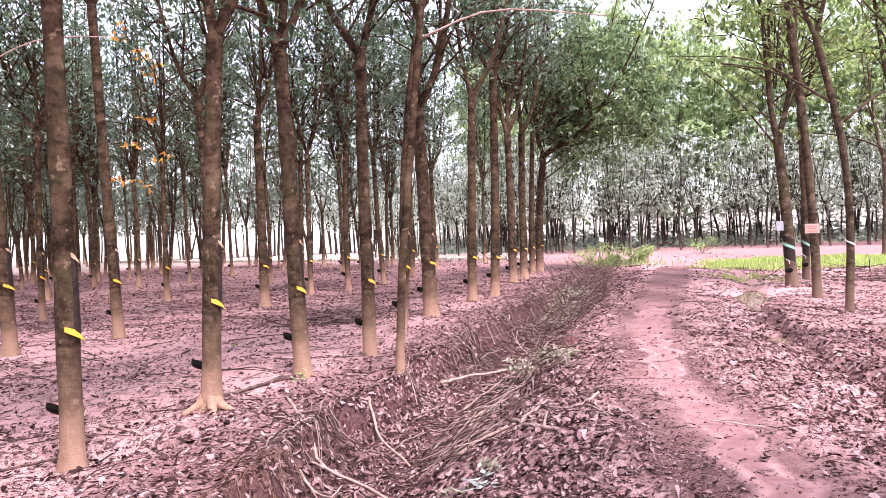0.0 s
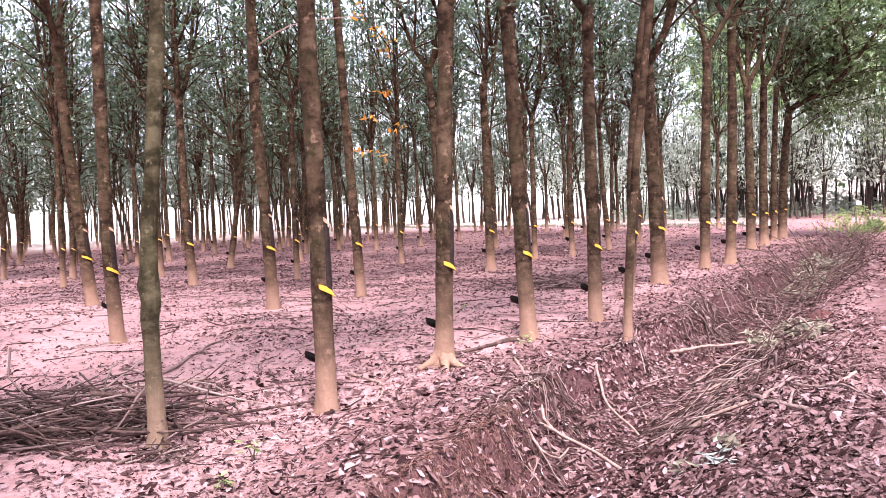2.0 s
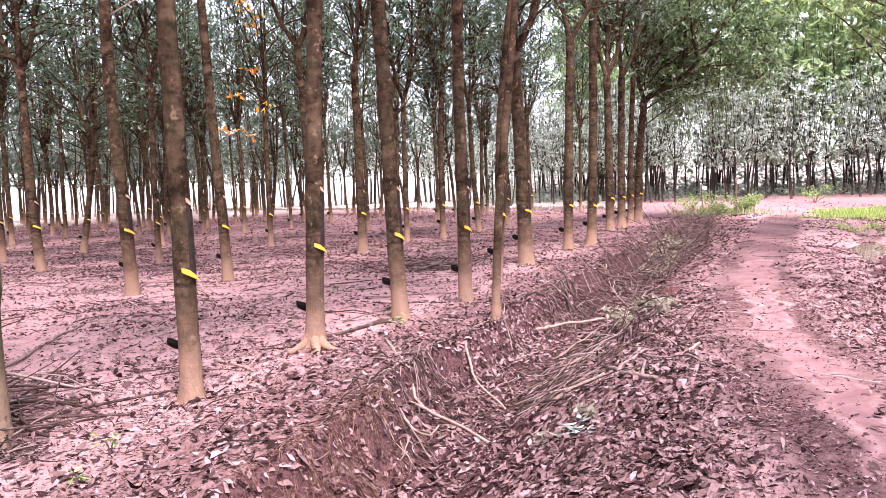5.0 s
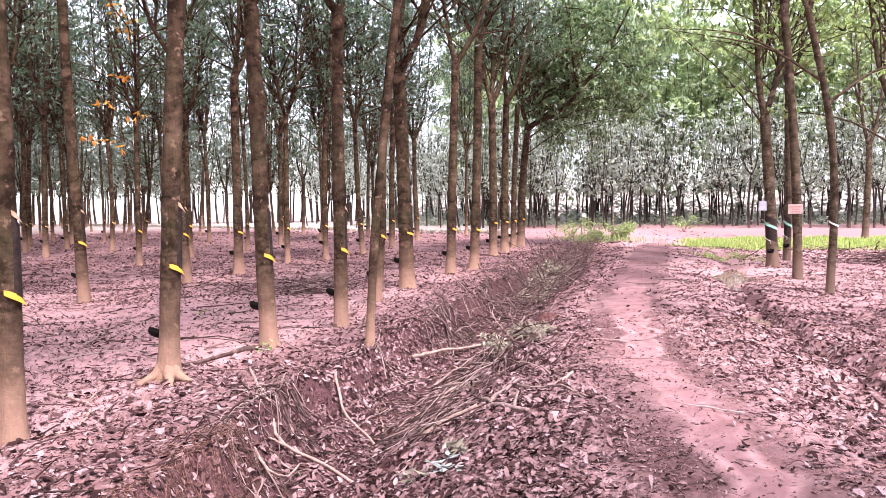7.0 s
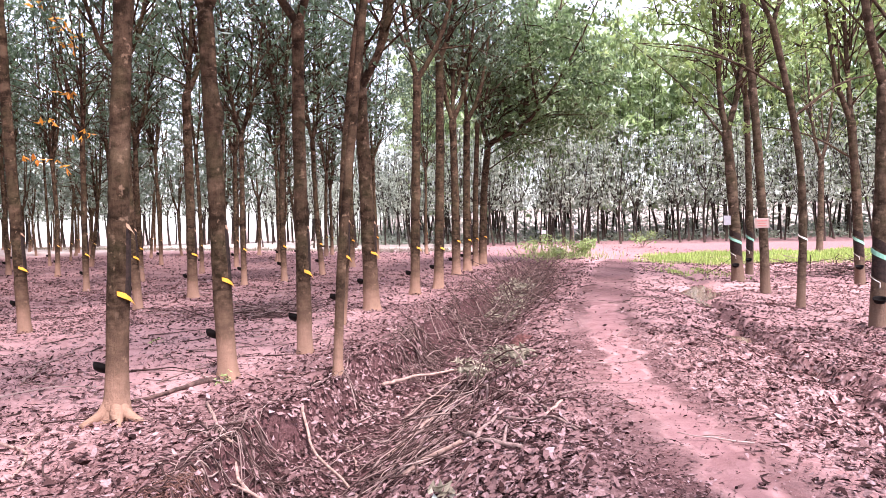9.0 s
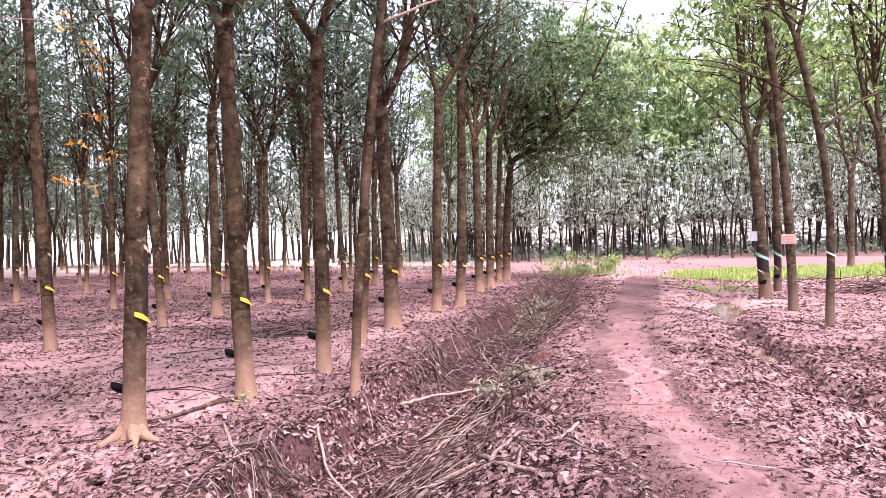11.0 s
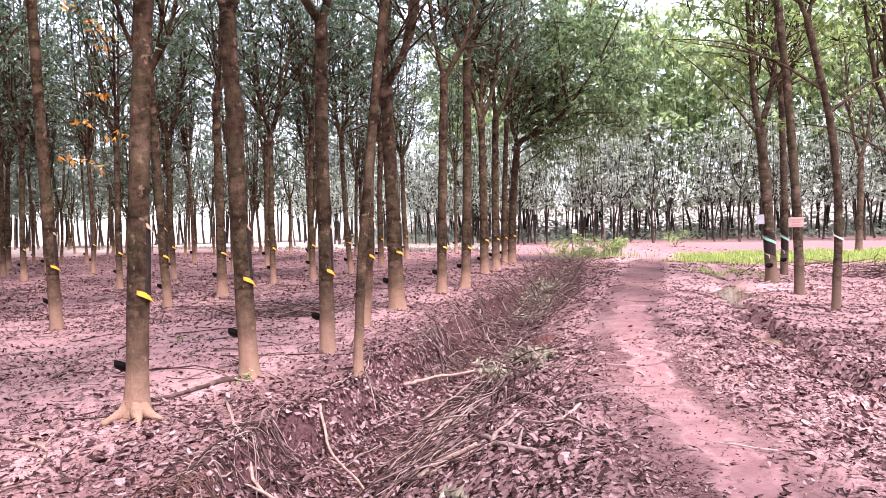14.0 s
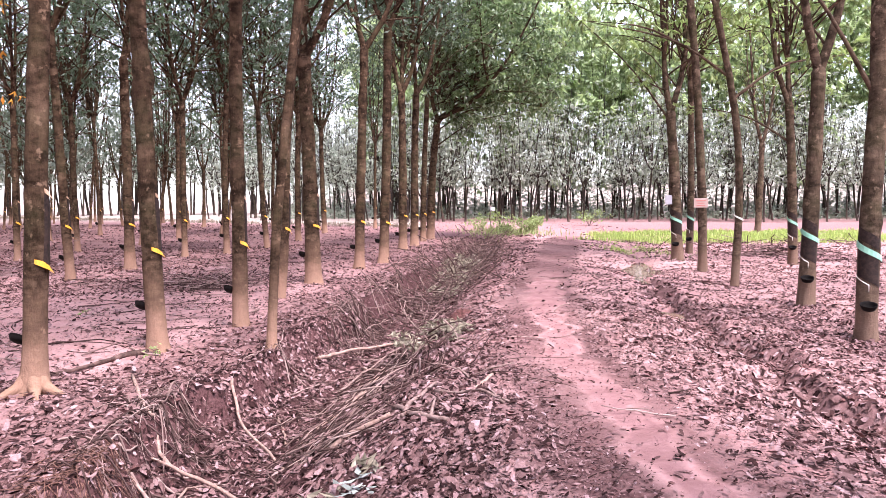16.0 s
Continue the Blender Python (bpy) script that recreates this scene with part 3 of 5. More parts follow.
def rubber_tree(x, y, r, bends, seed, top=11.5, limbs=None, spread=1.0, tapped="guard", leaf=LEAF, bark=BARK, sides=16, tufts=27, size=0.15,
                sub=13, label="", fine=True, low=None, z=None, flare=0.2, cup=True, limb_sides=0, bare=0.0, bulk=None, roots=0, burl=0.0, bare_low=False):
    """bends: (height, sideways, away) of the trunk's axis up to the fork."""
    rng = np.random.default_rng(seed)
    z = float(ground_z(x, y)) if z is None else z
    ob = thing("rubber_tree", label or "slender rubber tree with grey-brown bark and a high crown", "tree", (x, y, z), "rows of rubber trees")
    r = 0.93 * r
    pts = [(0, 0, -0.25), (0, 0, 0)] + [(dx, dy, h) for h, dx, dy in bends]
    fork = pts[-1]
    n = int(fork[2] / (0.09 if fine else 0.45)) + 4
    line = spline(pts, n)
    ang = np.linspace(0, 2 * math.pi, sides, endpoint=False)
    hh = line[:, 2]
    taper = r * (1.06 - 0.26 * np.clip(hh / fork[2], 0, 1)) * (1 + flare * np.exp(-np.clip(hh, -0.1, 9) / 0.085) + 0.06 * np.exp(-np.clip(hh, 0, 9) / 0.4))
    taper = taper * (1 + 0.12 * np.exp(-((hh - fork[2] + 0.05) / 0.22) ** 2))
    ph = rng.uniform(0, 6.3, 6)
    wob = 1 + np.exp(-np.clip(hh, 0, 9) / 0.1)[:, None] * (0.2 if roots else 0.08) * (np.cos(5 * ang + ph[0]) + 0.8 * np.cos(3 * ang + ph[4]))[None] + 0.03 * np.sin(hh[:, None] * 5 + ang * 2 + ph[1]) + 0.015 * np.sin(hh[:, None] * 7 + ph[2] - ang)
    if fine:
        wob += 0.004 * np.sin(hh[:, None] * 31 + ph[3]) + rng.normal(0, 0.008, wob.shape)
        swell = [(rng.uniform(1.3, fork[2]), rng.uniform(0, 6.3), rng.uniform(0.06, 0.2), rng.uniform(0.05, 0.1)) for k in range(8)]
        swell += [(burl + rng.normal(0, 0.16), rng.uniform(0, 6.3), rng.uniform(0.15, 0.3), rng.uniform(0.05, 0.1)) for k in range(12 if burl else 0)]
        for hk, ak, amp, wide in swell:
            wob += amp * np.exp(-((hh[:, None] - hk) / wide) ** 2) * np.clip(np.cos(ang - ak), 0, 1)[None] ** 4
    tip = spline([line[-1], line[-1] + 0.55 * (line[-1] - line[-2])], 3)[1:] + ((0, 0, 0.05 * r), (0, 0, 0.3 * r))
    line_t, taper_t = np.vstack([line, tip]), np.append(taper, (taper[-1] * 0.8, taper[-1] * 0.35))
    v, f = tube(line_t, taper_t, sides, np.vstack([wob, wob[-1:], wob[-1:]]))
    child("trunk", mesh_from("trunk", v, f, bark), ob)
    if limbs is None:
        k = int(rng.integers(2, 6)) + (not fine)
        base = rng.uniform(0, 6.3)
        limbs = [(base + i * 2 * math.pi / k + rng.normal(0, 0.3), rng.uniform(0.5, 1.4)) for i in range(k)]
    lines, twigs, spots = crown_skeleton(rng, fork, top, limbs, spread, sub, bare, 14 if not limb_sides else 7)
    for l, thick in lines:
        b = Bundle()
        rr = taper[-1] * 0.76 * thick
        if thick == 1:
            l = np.vstack([np.array(fork) - (0, 0, 2.2 * r), l])
        run = np.linspace(0, 1, len(l))
        b.add(*tube(l, np.maximum(0.014, rr * (1 - 0.8 * run**0.8)) * (1 + rng.normal(0, 0.04, len(l))), limb_sides or max(6, sides // 2)))
        child("limb", b.mesh("limb", bark), ob)
    if low:
        extra = []
        for a2, h2, length, rise in low:
            k = int(np.argmin(abs(hh - h2)))
            d = np.array((math.cos(a2), math.sin(a2), rise))
            q = spline([line[k], line[k] + d * length * 0.4 + (0, 0, 0.1 * length), line[k] + d * length], 8)
            b = Bundle()
            b.add(*tube(q, np.linspace(0.016 if bare_low else 0.03, 0.006, 8), 6))
            if bare_low:
                child("branch", b.mesh("branch", PALE_STICK), ob, "bare pale side branch")
                continue
            child("branch", b.mesh("branch", bark), ob)
            extra += [q[5], q[6], q[7], q[7] + rng.normal(0, 0.3, 3)]
        if extra:
            spots = np.vstack([spots, extra])
    if bulk:
        dx, dy, h, rx, ry, rz, count = bulk
        q = rng.normal(0, 1, (count // 9, 3))
        q = q / np.linalg.norm(q, axis=1)[:, None] * rng.uniform(0.2, 1, (len(q), 1)) ** 0.5 * (rx, ry, rz) + (dx, dy, h)
        fans = []
        for end in q:
            root = np.array((0.12 * end[0] + fork[0], 0.12 * end[1] + fork[1], fork[2] + 0.45 * max(0.4, end[2] - fork[2])))
            twigs.append(np.array([root, 0.5 * (root + end) + (0, 0, 0.35), end]))
            ball = rng.uniform(0.45, 0.85)
            for k in range(9):
                tip = end + rng.normal(0, 1, 3) * (0.62, 0.62, 0.5) * ball
                fans.append(tip)
                if k % 3 == 0:
                    twigs.append(np.array([end, 0.5 * (end + tip) + (0, 0, 0.08), tip]))
        spots = np.vstack([spots, fans])
    for k in range(roots):
        a = 6.283 * k / roots + rng.normal(0, 0.25)
        d = np.array((math.cos(a), math.sin(a), 0))
        ln = rng.uniform(2.5, 3.9) * r
        run = spline([d * 0.2 * r + (0, 0, 2.7 * r), d * 0.95 * r + (0, 0, 0.95 * r), d * 1.8 * r + (0, 0, 0.45 * r), d * ln - (0, 0, 0.05 * r)], 11)
        child("root", mesh_from("root", *tube(run, np.interp(np.linspace(0, 1, 11), (0, 0.35, 1), (0.5, 0.66, 0.26)) * r, 10), bark), ob)
    b = Bundle()
    for tw in twigs[:: 3 if limb_sides else 1]:
        b.add(*tube(tw, (0.022, 0.014, 0.006), 3 if limb_sides else 4))
    tagged(child("branchwork", b.mesh("branchwork", bark), ob), kind="stuff")
    v, f = leaf_cloud(rng, spots, 0.2, tufts, size)
    tagged(child("crown", mesh_fast("crown", v, f, leaf), ob), kind="stuff")

    def line_at(h):
        return np.array([np.interp(h, hh, line[:, 0]), np.interp(h, hh, line[:, 1])])

    def rad_at(h):
        return float(np.interp(h, hh, taper))

    if tapped == "guard":
        gz = 1.03 + rng.normal(0, 0.025)
        c = line_at(gz)
        wedge(rad_at(gz), -74 if fine else -60, 16, gz + 0.045, gz - 0.022, 0.052 if fine else 0.036, YELLOW if fine else DULL_YELLOW, "tapping_guard", ob, "yellow plastic rain guard", c)
        if fine:
            bark_patch(line_at, rad_at, -32, 40, gz - 0.03, gz + 0.52, -0.08, PANEL, "tapping_panel", ob, "dark tapped strip of bark", 0.009)
            wedge(rad_at(gz + 0.56), -30, 12, gz + 0.6, gz + 0.56, 0.05, FADED, "upper_guard", ob, "faded small plastic rain guard", line_at(gz + 0.56))
        for hz in (0.47 + rng.normal(0, 0.03),) if cup else ():
            c = line_at(hz)
            R = rad_at(hz)
            a = radians(166 + rng.normal(0, 7))
            hung = bowl(0.082, 0.055, (c[0] + (R + 0.032) * math.cos(a), c[1] + (R + 0.032) * math.sin(a), hz + 0.04), pose(0, 0, 0, 14, -30, 215), BLACK, "latex_cup", ob, "black rubber latex cup hung on the bark")
            if fine:
                t = np.linspace(0, 2 * math.pi, 25)
                loop = np.stack([c[0] + (R + 0.004) * np.cos(t), c[1] + (R + 0.004) * np.sin(t), hz + 0.01 * np.sin(t)], 1)
                wire = child("cup_wire", mesh_from("cup_wire", *tube(loop, 0.0042, 5), WIRE), hung, "thin rusty wire round the trunk")
                wire.matrix_local = hung.matrix_local.inverted()
    elif tapped == "spiral":
        gz = 1.02
        c = line_at(gz)
        skirt(rad_at(gz), -212, -45, gz + 0.085, gz - 0.085, 0.065, 0.012, MINT, "tapping_guard", ob, "mint green plastic rain guard", c)
        bark_patch(line_at, rad_at, -205, -50, 0.66, gz - 0.05, -0.16, PANEL, "tapping_panel", ob, "dark tapped panel of bark", 0.008)
        bark_patch(line_at, rad_at, -205, -50, gz + 0.04, gz + 0.17, -0.17, PANEL, "tapping_panel", ob, "dark tapped panel of bark", 0.008)
        t = np.radians(np.linspace(-210, -105, 14))
        hz = np.concatenate([np.linspace(0.72, 0.62, 12), (0.6, 0.55)])
        t[-2:] = t[-3]
        run = np.array([[*(line_at(h) + (rad_at(h) + 0.006) * np.array((math.cos(q), math.sin(q)))), h] for q, h in zip(t, hz)])
        child("latex_run", mesh_from("latex_run", *tube(run, np.linspace(0.003, 0.006, 14), 6), LATEX), ob, "dried white latex in the cut")
        c, R = line_at(0.42), rad_at(0.42)
        a = radians(-122)
        bowl(0.085, 0.07, (c[0] + (R + 0.088) * math.cos(a), c[1] + (R + 0.088) * math.sin(a), 0.42), pose(0, 0, 0, 16, 0, -32), BLACK, "latex_cup", ob, "black rubber latex cup hung on the bark")
    return ob


P = math.pi
GUARD = "rubber tree with a yellow guard over its tapping cut"
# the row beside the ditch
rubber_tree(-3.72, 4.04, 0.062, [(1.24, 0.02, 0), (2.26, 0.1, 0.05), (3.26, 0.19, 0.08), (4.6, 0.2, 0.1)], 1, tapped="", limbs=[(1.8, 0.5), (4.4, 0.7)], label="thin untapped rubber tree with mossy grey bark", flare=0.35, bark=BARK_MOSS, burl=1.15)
rubber_tree(-3.04, 5.30, 0.089, [(1.33, 0.01, 0), (2.42, 0.01, 0), (3.46, 0.01, 0), (4.4, 0.02, 0)], 2, label=GUARD)
rubber_tree(-2.53, 6.85, 0.097, [(0.95, 0.05, 0), (2.37, 0.12, 0), (3.58, 0.2, 0)], 3, limbs=[(0.1, 1.3), (2.9, 0.25)], label="rubber tree with yellow tapping guard and spreading roots", flare=0.3, roots=5)
rubber_tree(-2.04, 8.60, 0.104, [(1.31, -0.04, 0), (2.66, -0.07, 0), (3.85, -0.11, 0)], 4, limbs=[(0.0, 1.1), (3.1, 1.1), (1.6, 0.6)], label="rubber tree with yellow tapping guard and knobbly burls", burl=2.75)
rubber_tree(-1.44, 10.15, 0.098, [(1.2, 0.01, 0), (2.95, 0.01, 0), (4.2, 0.04, 0)], 5, limbs=[(0.2, 0.7), (3.2, 1.2)], label=GUARD)
rubber_tree(-0.83, 8.26, 0.05, [(1.27, 0.08, 0), (2.54, 0.22, 0), (3.99, 0.39, 0), (5.0, 0.5, 0)], 6, tapped="", limbs=[(0.5, 0.4), (2.6, 0.6)], label="thin leaning untapped rubber tree on the ditch bank", low=[(0.1, 3.8, 2.2, 0.1)], flare=0.3, bare_low=True)
rubber_tree(-1.19, 12.34, 0.088, [(1.07, 0.09, 0), (2.42, 0.14, 0), (3.93, 0.3, 0), (5.36, 0.51, 0)], 7, label=GUARD)
rubber_tree(-0.80, 14.42, 0.15, [(2.01, -0.04, 0), (4.13, -0.11, 0)], 8, limbs=[(0.1, 1.5), (2.5, 0.3)], label=GUARD)
rubber_tree(0.03, 17.25, 0.115, [(2.04, 0.06, 0), (4.84, 0.17, 0)], 9, bulk=(0.1, 0.4, 8.0, 1.5, 1.5, 2.4, 72), limbs=[(0.1, 1.6), (2.9, 0.5)], label=GUARD)
rubber_tree(0.62, 18.82, 0.126, [(2.75, 0.1, 0), (5.67, 0.16, 0)], 10, bulk=(0.1, 0.4, 8.4, 1.5, 1.5, 2.4, 72), limbs=[(0.0, 0.7), (3.1, 0.9)], label=GUARD)
rubber_tree(1.35, 23.41, 0.14, [(2.48, 0.02, 0), (4.76, 0, 0)], 11, bulk=(0, 0.4, 7.6, 1.7, 1.7, 2.4, 81), limbs=[(0.2, 1.2), (2.9, 0.7), (1.5, 0.5)], label=GUARD)
rubber_tree(1.82, 24.99, 0.14, [(2.53, 0.03, 0), (4.95, 0.09, 0)], 12, bulk=(0.2, 0.4, 8.4, 1.7, 1.7, 2.4, 81), limbs=[(0.0, 1.2), (4.9, 0.8)], label=GUARD)
rubber_tree(2.35, 27.90, 0.115, [(2.62, 0.06, 0), (5.33, 0.19, 0)], 13, leaf=LEAF_M, bulk=(1.2, 0, 8.6, 2.0, 1.6, 2.4, 180), limbs=[(0.2, 1.9), (5.2, 1.0)], spread=1.4, label=GUARD)
rubber_tree(2.74, 29.14, 0.164, [(2.65, 0.11, 0), (4.61, 0.31, 0)], 14, limbs=[(0.1, 2.2), (-0.5, 3.2), (0.7, 3.0), (2.8, 0.6)], spread=1.5, sub=10, tufts=21, size=0.22, leaf=LEAF_M, bulk=(2.7, 0.2, 7.5, 2.9, 2.4, 3.6, 620), label="rubber tree whose crown leans over the path", low=[(-0.2, 3.6, 4.0, 0.35), (0.3, 4.2, 4.5, 0.3), (-0.8, 4.4, 4.0, 0.4)])
# the second and third rows
rubber_tree(-7.81, 7.99, 0.099, [(1.55, -0.04, -0.02), (3.5, -0.01, 0), (4.93, 0.02, 0)], 21, label=GUARD)
rubber_tree(-7.16, 10.97, 0.111, [(1.37, -0.03, -0.02), (3.28, -0.1, -0.04), (5.55, -0.08, -0.04)], 22, label=GUARD, low=[(0.2, 4.6, 2.0, 0.2)], bare_low=True)
rubber_tree(-6.48, 13.08, 0.101, [(1.49, -0.05, 0), (3.22, -0.12, 0), (6.09, -0.21, 0)], 23, label=GUARD)
rubber_tree(-5.58, 15.72, 0.093, [(1.35, -0.07, 0), (3.45, -0.14, 0), (4.8, -0.2, 0)], 24, label=GUARD)
rubber_tree(-5.29, 18.45, 0.123, [(1.65, 0.01, 0), (4.8, 0.01, 0)], 25, limbs=[(1.4, 0.3), (0.2, 0.9)], label=GUARD)
rubber_tree(-4.77, 21.57, 0.085, [(1.74, 0.01, 0), (4.2, 0.05, 0)], 26, label=GUARD, sides=10)
rubber_tree(-3.82, 22.58, 0.093, [(2.37, 0, 0), (4.6, 0.1, 0)], 27, bulk=(0, 0, 7.4, 1.8, 1.8, 2.6, 81), label=GUARD, sides=10)
rubber_tree(-2.99, 25.07, 0.094, [(2.02, -0.13, 0), (4.4, -0.2, 0)], 28, bulk=(0, 0, 7.8, 1.8, 1.8, 2.6, 81), label=GUARD, sides=10)
rubber_tree(-2.37, 29.58, 0.122, [(2.47, 0.01, 0), (4.8, 0.1, 0)], 29, bulk=(0, 0, 8.2, 2.0, 2.0, 3.0, 90), label=GUARD, sides=10)
rubber_tree(-1.66, 35.77, 0.13, [(2.6, -0.09, 0), (4.8, -0.1, 0)], 30, bulk=(0, 0, 8.8, 2.2, 2.2, 3.4, 99), label=GUARD, sides=10)
rubber_tree(-12.68, 9.02, 0.126, [(1.92, -0.07, -0.03), (3.48, -0.06, -0.02), (5, 0, 0)], 31, label=GUARD)
rubber_tree(-11.97, 11.69, 0.127, [(1.31, -0.09, -0.04), (3.6, -0.24, -0.11), (5.4, -0.3, -0.14)], 32, label=GUARD)
rubber_tree(-12.03, 14.99, 0.116, [(1.67, -0.06, -0.03), (4.54, -0.07, -0.03)], 33, label=GUARD)
rubber_tree(-10.05, 16.67, 0.08, [(1.5, 0.01, 0), (4.4, 0.1, 0)], 34, label=GUARD, sides=10)
fading = rubber_tree(-9.05, 21.35, 0.09, [(1.95, 0.02, 0), (4.2, 0.05, 0)], 35, label=GUARD, sides=10)
spray = []
for dx, h in ((-0.85, 7.9), (-0.8, 8.1), (0.0, 7.2), (-0.3, 7.3), (0.15, 6.7), (0.1, 7.0), (-0.05, 5.5), (-0.75, 4.75), (0.1, 4.4), (-1.2, 3.75), (-0.3, 3.5)):
    spray += [(dx, -0.6, h), (dx + 0.12, -0.5, h - 0.1)]
v, f = leaf_cloud(np.random.default_rng(9), np.array(spray), 0.13, 7, 0.22)
child("faded_leaves", mesh_fast("faded_leaves", v, f, LEAF_OLD), fading, "yellow and orange fading leaves")
for dx, h in ((-0.8, 8.0), (0.1, 7.1), (-0.05, 5.5), (-0.75, 4.7), (0.1, 4.4), (-1.2, 3.7)):
    child("branch", mesh_from("branch", *tube(spline([(0.05, 0, h - 0.5), (dx * 0.5, -0.3, h - 0.05), (dx, -0.6, h)], 6), np.linspace(0.014, 0.005, 6), 5), BARK), fading)
rubber_tree(-8.58, 24.24, 0.09, [(1.92, -0.03, 0), (4.5, -0.05, 0)], 36, label=GUARD, sides=10)
# the block across the path
SPIRAL = "rubber tree with a spiral tapping cut, mint guard and black cup"
KW = dict(leaf=LEAF_R, bark=BARK_R, top=11.0, tufts=16, size=0.18, sub=11, spread=1.0)
rubber_tree(5.61, 8.15, 0.115, [(1.25, 0.0, 0), (2.77, 0.05, 0), (3.66, 0.04, 0), (4.6, 0.05, 0)], 41, tapped="spiral", label=SPIRAL, low=[(2.9, 2.6, 1.6, 1.5)], flare=0.07, **KW)
rubber_tree(6.25, 10.27, 0.115, [(1.17, 0.04, 0), (3.22, 0.1, 0)], 42, tapped="spiral", limbs=[(0.2, 1.0), (2.9, 0.6)], label=SPIRAL, flare=0.07, **KW)
crooked = rubber_tree(6.57, 12.84, 0.07, [(1.61, 0.05, 0), (3.01, -0.06, 0), (4.79, -0.44, 0)], 43, tapped="", limbs=[(2.8, 0.7), (0.4, 0.6)], label="thin crooked rubber tree with a white latex mark", low=[(3.0, 3.6, 2.4, 0.4), (0.2, 3.2, 2.6, 0.35)], flare=0.07, **KW)
skirt(0.067, -212, -45, 1.28, 1.18, 0.03, 0.006, LATEX, "latex_mark", crooked, "dried white latex band", (0.045, 0))
rubber_tree(7.06, 15.07, 0.094, [(1.64, -0.05, 0), (3.85, -0.2, 0), (5.84, -0.4, 0)], 44, tapped="", label="slender rubber tree carrying a small painted board", low=[(2.9, 4.4, 2.5, 0.3)], flare=0.07, **KW)
rubber_tree(7.61, 17.52, 0.14, [(1.94, -0.1, 0), (3.49, -0.23, 0)], 45, bulk=(-0.8, 0.5, 8.3, 2.6, 2.2, 2.6, 130), tapped="spiral", limbs=[(3.0, 0.5), (0.3, 0.4)], label=SPIRAL, low=[(2.9, 3.3, 2.6, 1.1)], flare=0.07, **KW)
rubber_tree(9.12, 20.14, 0.1, [(1.67, 0.02, 0), (4.65, -0.04, 0)], 46, bulk=(0.5, 1.0, 7.6, 2.8, 2.4, 2.8, 140), tapped="spiral", label=SPIRAL, flare=0.07, **KW)
rubber_tree(9.95, 16.55, 0.111, [(2.2, -0.09, 0), (3.61, -0.19, 0)], 47, bulk=(0.3, 0.8, 7.2, 2.6, 2.2, 2.4, 120), tapped="spiral", limbs=[(3.0, 1.0), (0.2, 0.2)], label=SPIRAL, low=[(2.6, 2.8, 2.5, 0.4)], flare=0.07, **KW)
rubber_tree(12.9, 15.2, 0.11, [(2.2, 0.1, 0), (3.9, 0.1, 0)], 48, tapped="spiral", label=SPIRAL, flare=0.07, **KW)
rubber_tree(16.81, 30.21, 0.14, [(2.04, 0.07, 0), (3.8, 0.1, 0)], 49, tapped="", flare=0.07, **KW)

# the rest of the plantation: six patterns, copied along the rows
rng = np.random.default_rng(77)


def pattern(seed, lean, low_fork=False, **kw):
    r2 = np.random.default_rng(seed)
    h = r2.uniform(2.2, 2.9) if low_fork else r2.uniform(2.4, 4.6)
    return rubber_tree(0, 0, r2.uniform(0.075, 0.108) * (0.74 if low_fork else 1), [(h * 0.5, lean * 0.4, r2.normal(0, 0.06)), (h, lean, r2.normal(0, 0.1))], seed, z=0, **kw)


PATTERNS = [pattern(100 + k, rng.normal(0, 0.18), sides=8, fine=False, tufts=21, sub=11, size=0.18, bare=0.15, spread=0.58, label=GUARD) for k in range(7)]
spots = []
for row in range(0, 23):
    for k in range(46):
        y = -12 + 2.5 * k + rng.normal(0, 0.3)
        x = -4.1 + 0.235 * y - (5.2 * row if row < 4 else 15.6 + 3.4 * (row - 3)) + rng.normal(0, 0.35)
        if row == 0 and y > 2.5 or row == 1 and 6.5 < y < 38 or row == 2 and 7.5 < y < 26:
            continue
        if y + 0.88 * x > 43 or math.hypot(x, y) > 90 or y < 3 and row > 2 or x / max(y, 0.1) < -1.75 and y > 3:
            continue
        if rng.uniform() < (0.06 if row < 3 else 0.15):
            continue
        spots.append((x, y))
# Unseen trees added out of view, to shade the near ground.
for x, y in ((3.1, 0.6), (1.7, -4.8), (-2.95, -1.0), (-4.6, 1.2), (10.6, 9.0), (9.2, 2.6)):
    spots.append((x, y))


def joined(name, label, category, patterns, poses):
    """Copies of whole trees gathered into one mesh, for what stands too far off to be counted."""
    stock = []
    for ob in patterns:
        rows = []
        for c in ob.children:
            me = c.data
            me.calc_loop_triangles()
            v, t = np.empty(len(me.vertices) * 3, np.float32), np.empty(len(me.loop_triangles) * 3, np.int32)
            me.vertices.foreach_get("co", v)
            me.loop_triangles.foreach_get("vertices", t)
            local = np.array(c.matrix_local)
            rows.append((v.reshape(-1, 3) @ local[:3, :3].T + local[:3, 3], t.reshape(-1, 3), me.materials[0]))
        stock.append(rows)
    mats, V, F, M, n = [], [], [], [], 0
    for k, m in enumerate(poses):
        m = np.array(m)
        for v, t, mat in stock[k % len(stock)]:
            if mat not in mats:
                mats.append(mat)
            V.append(v @ m[:3, :3].T + m[:3, 3])
            F.append(t + n)
            M.append(np.full(len(t), mats.index(mat), np.int32))
            n += len(v)
    me = mesh_fast(name, np.vstack(V), np.vstack(F), mats[0])
    for mat in mats[1:]:
        me.materials.append(mat)
    me.polygons.foreach_set("material_index", np.concatenate(M))
    return tagged(new(name, me), label, category, kind="stuff")


def remove(obs):
    for ob in obs:
        for c in (*ob.children_recursive, ob):
            bpy.data.objects.remove(c)


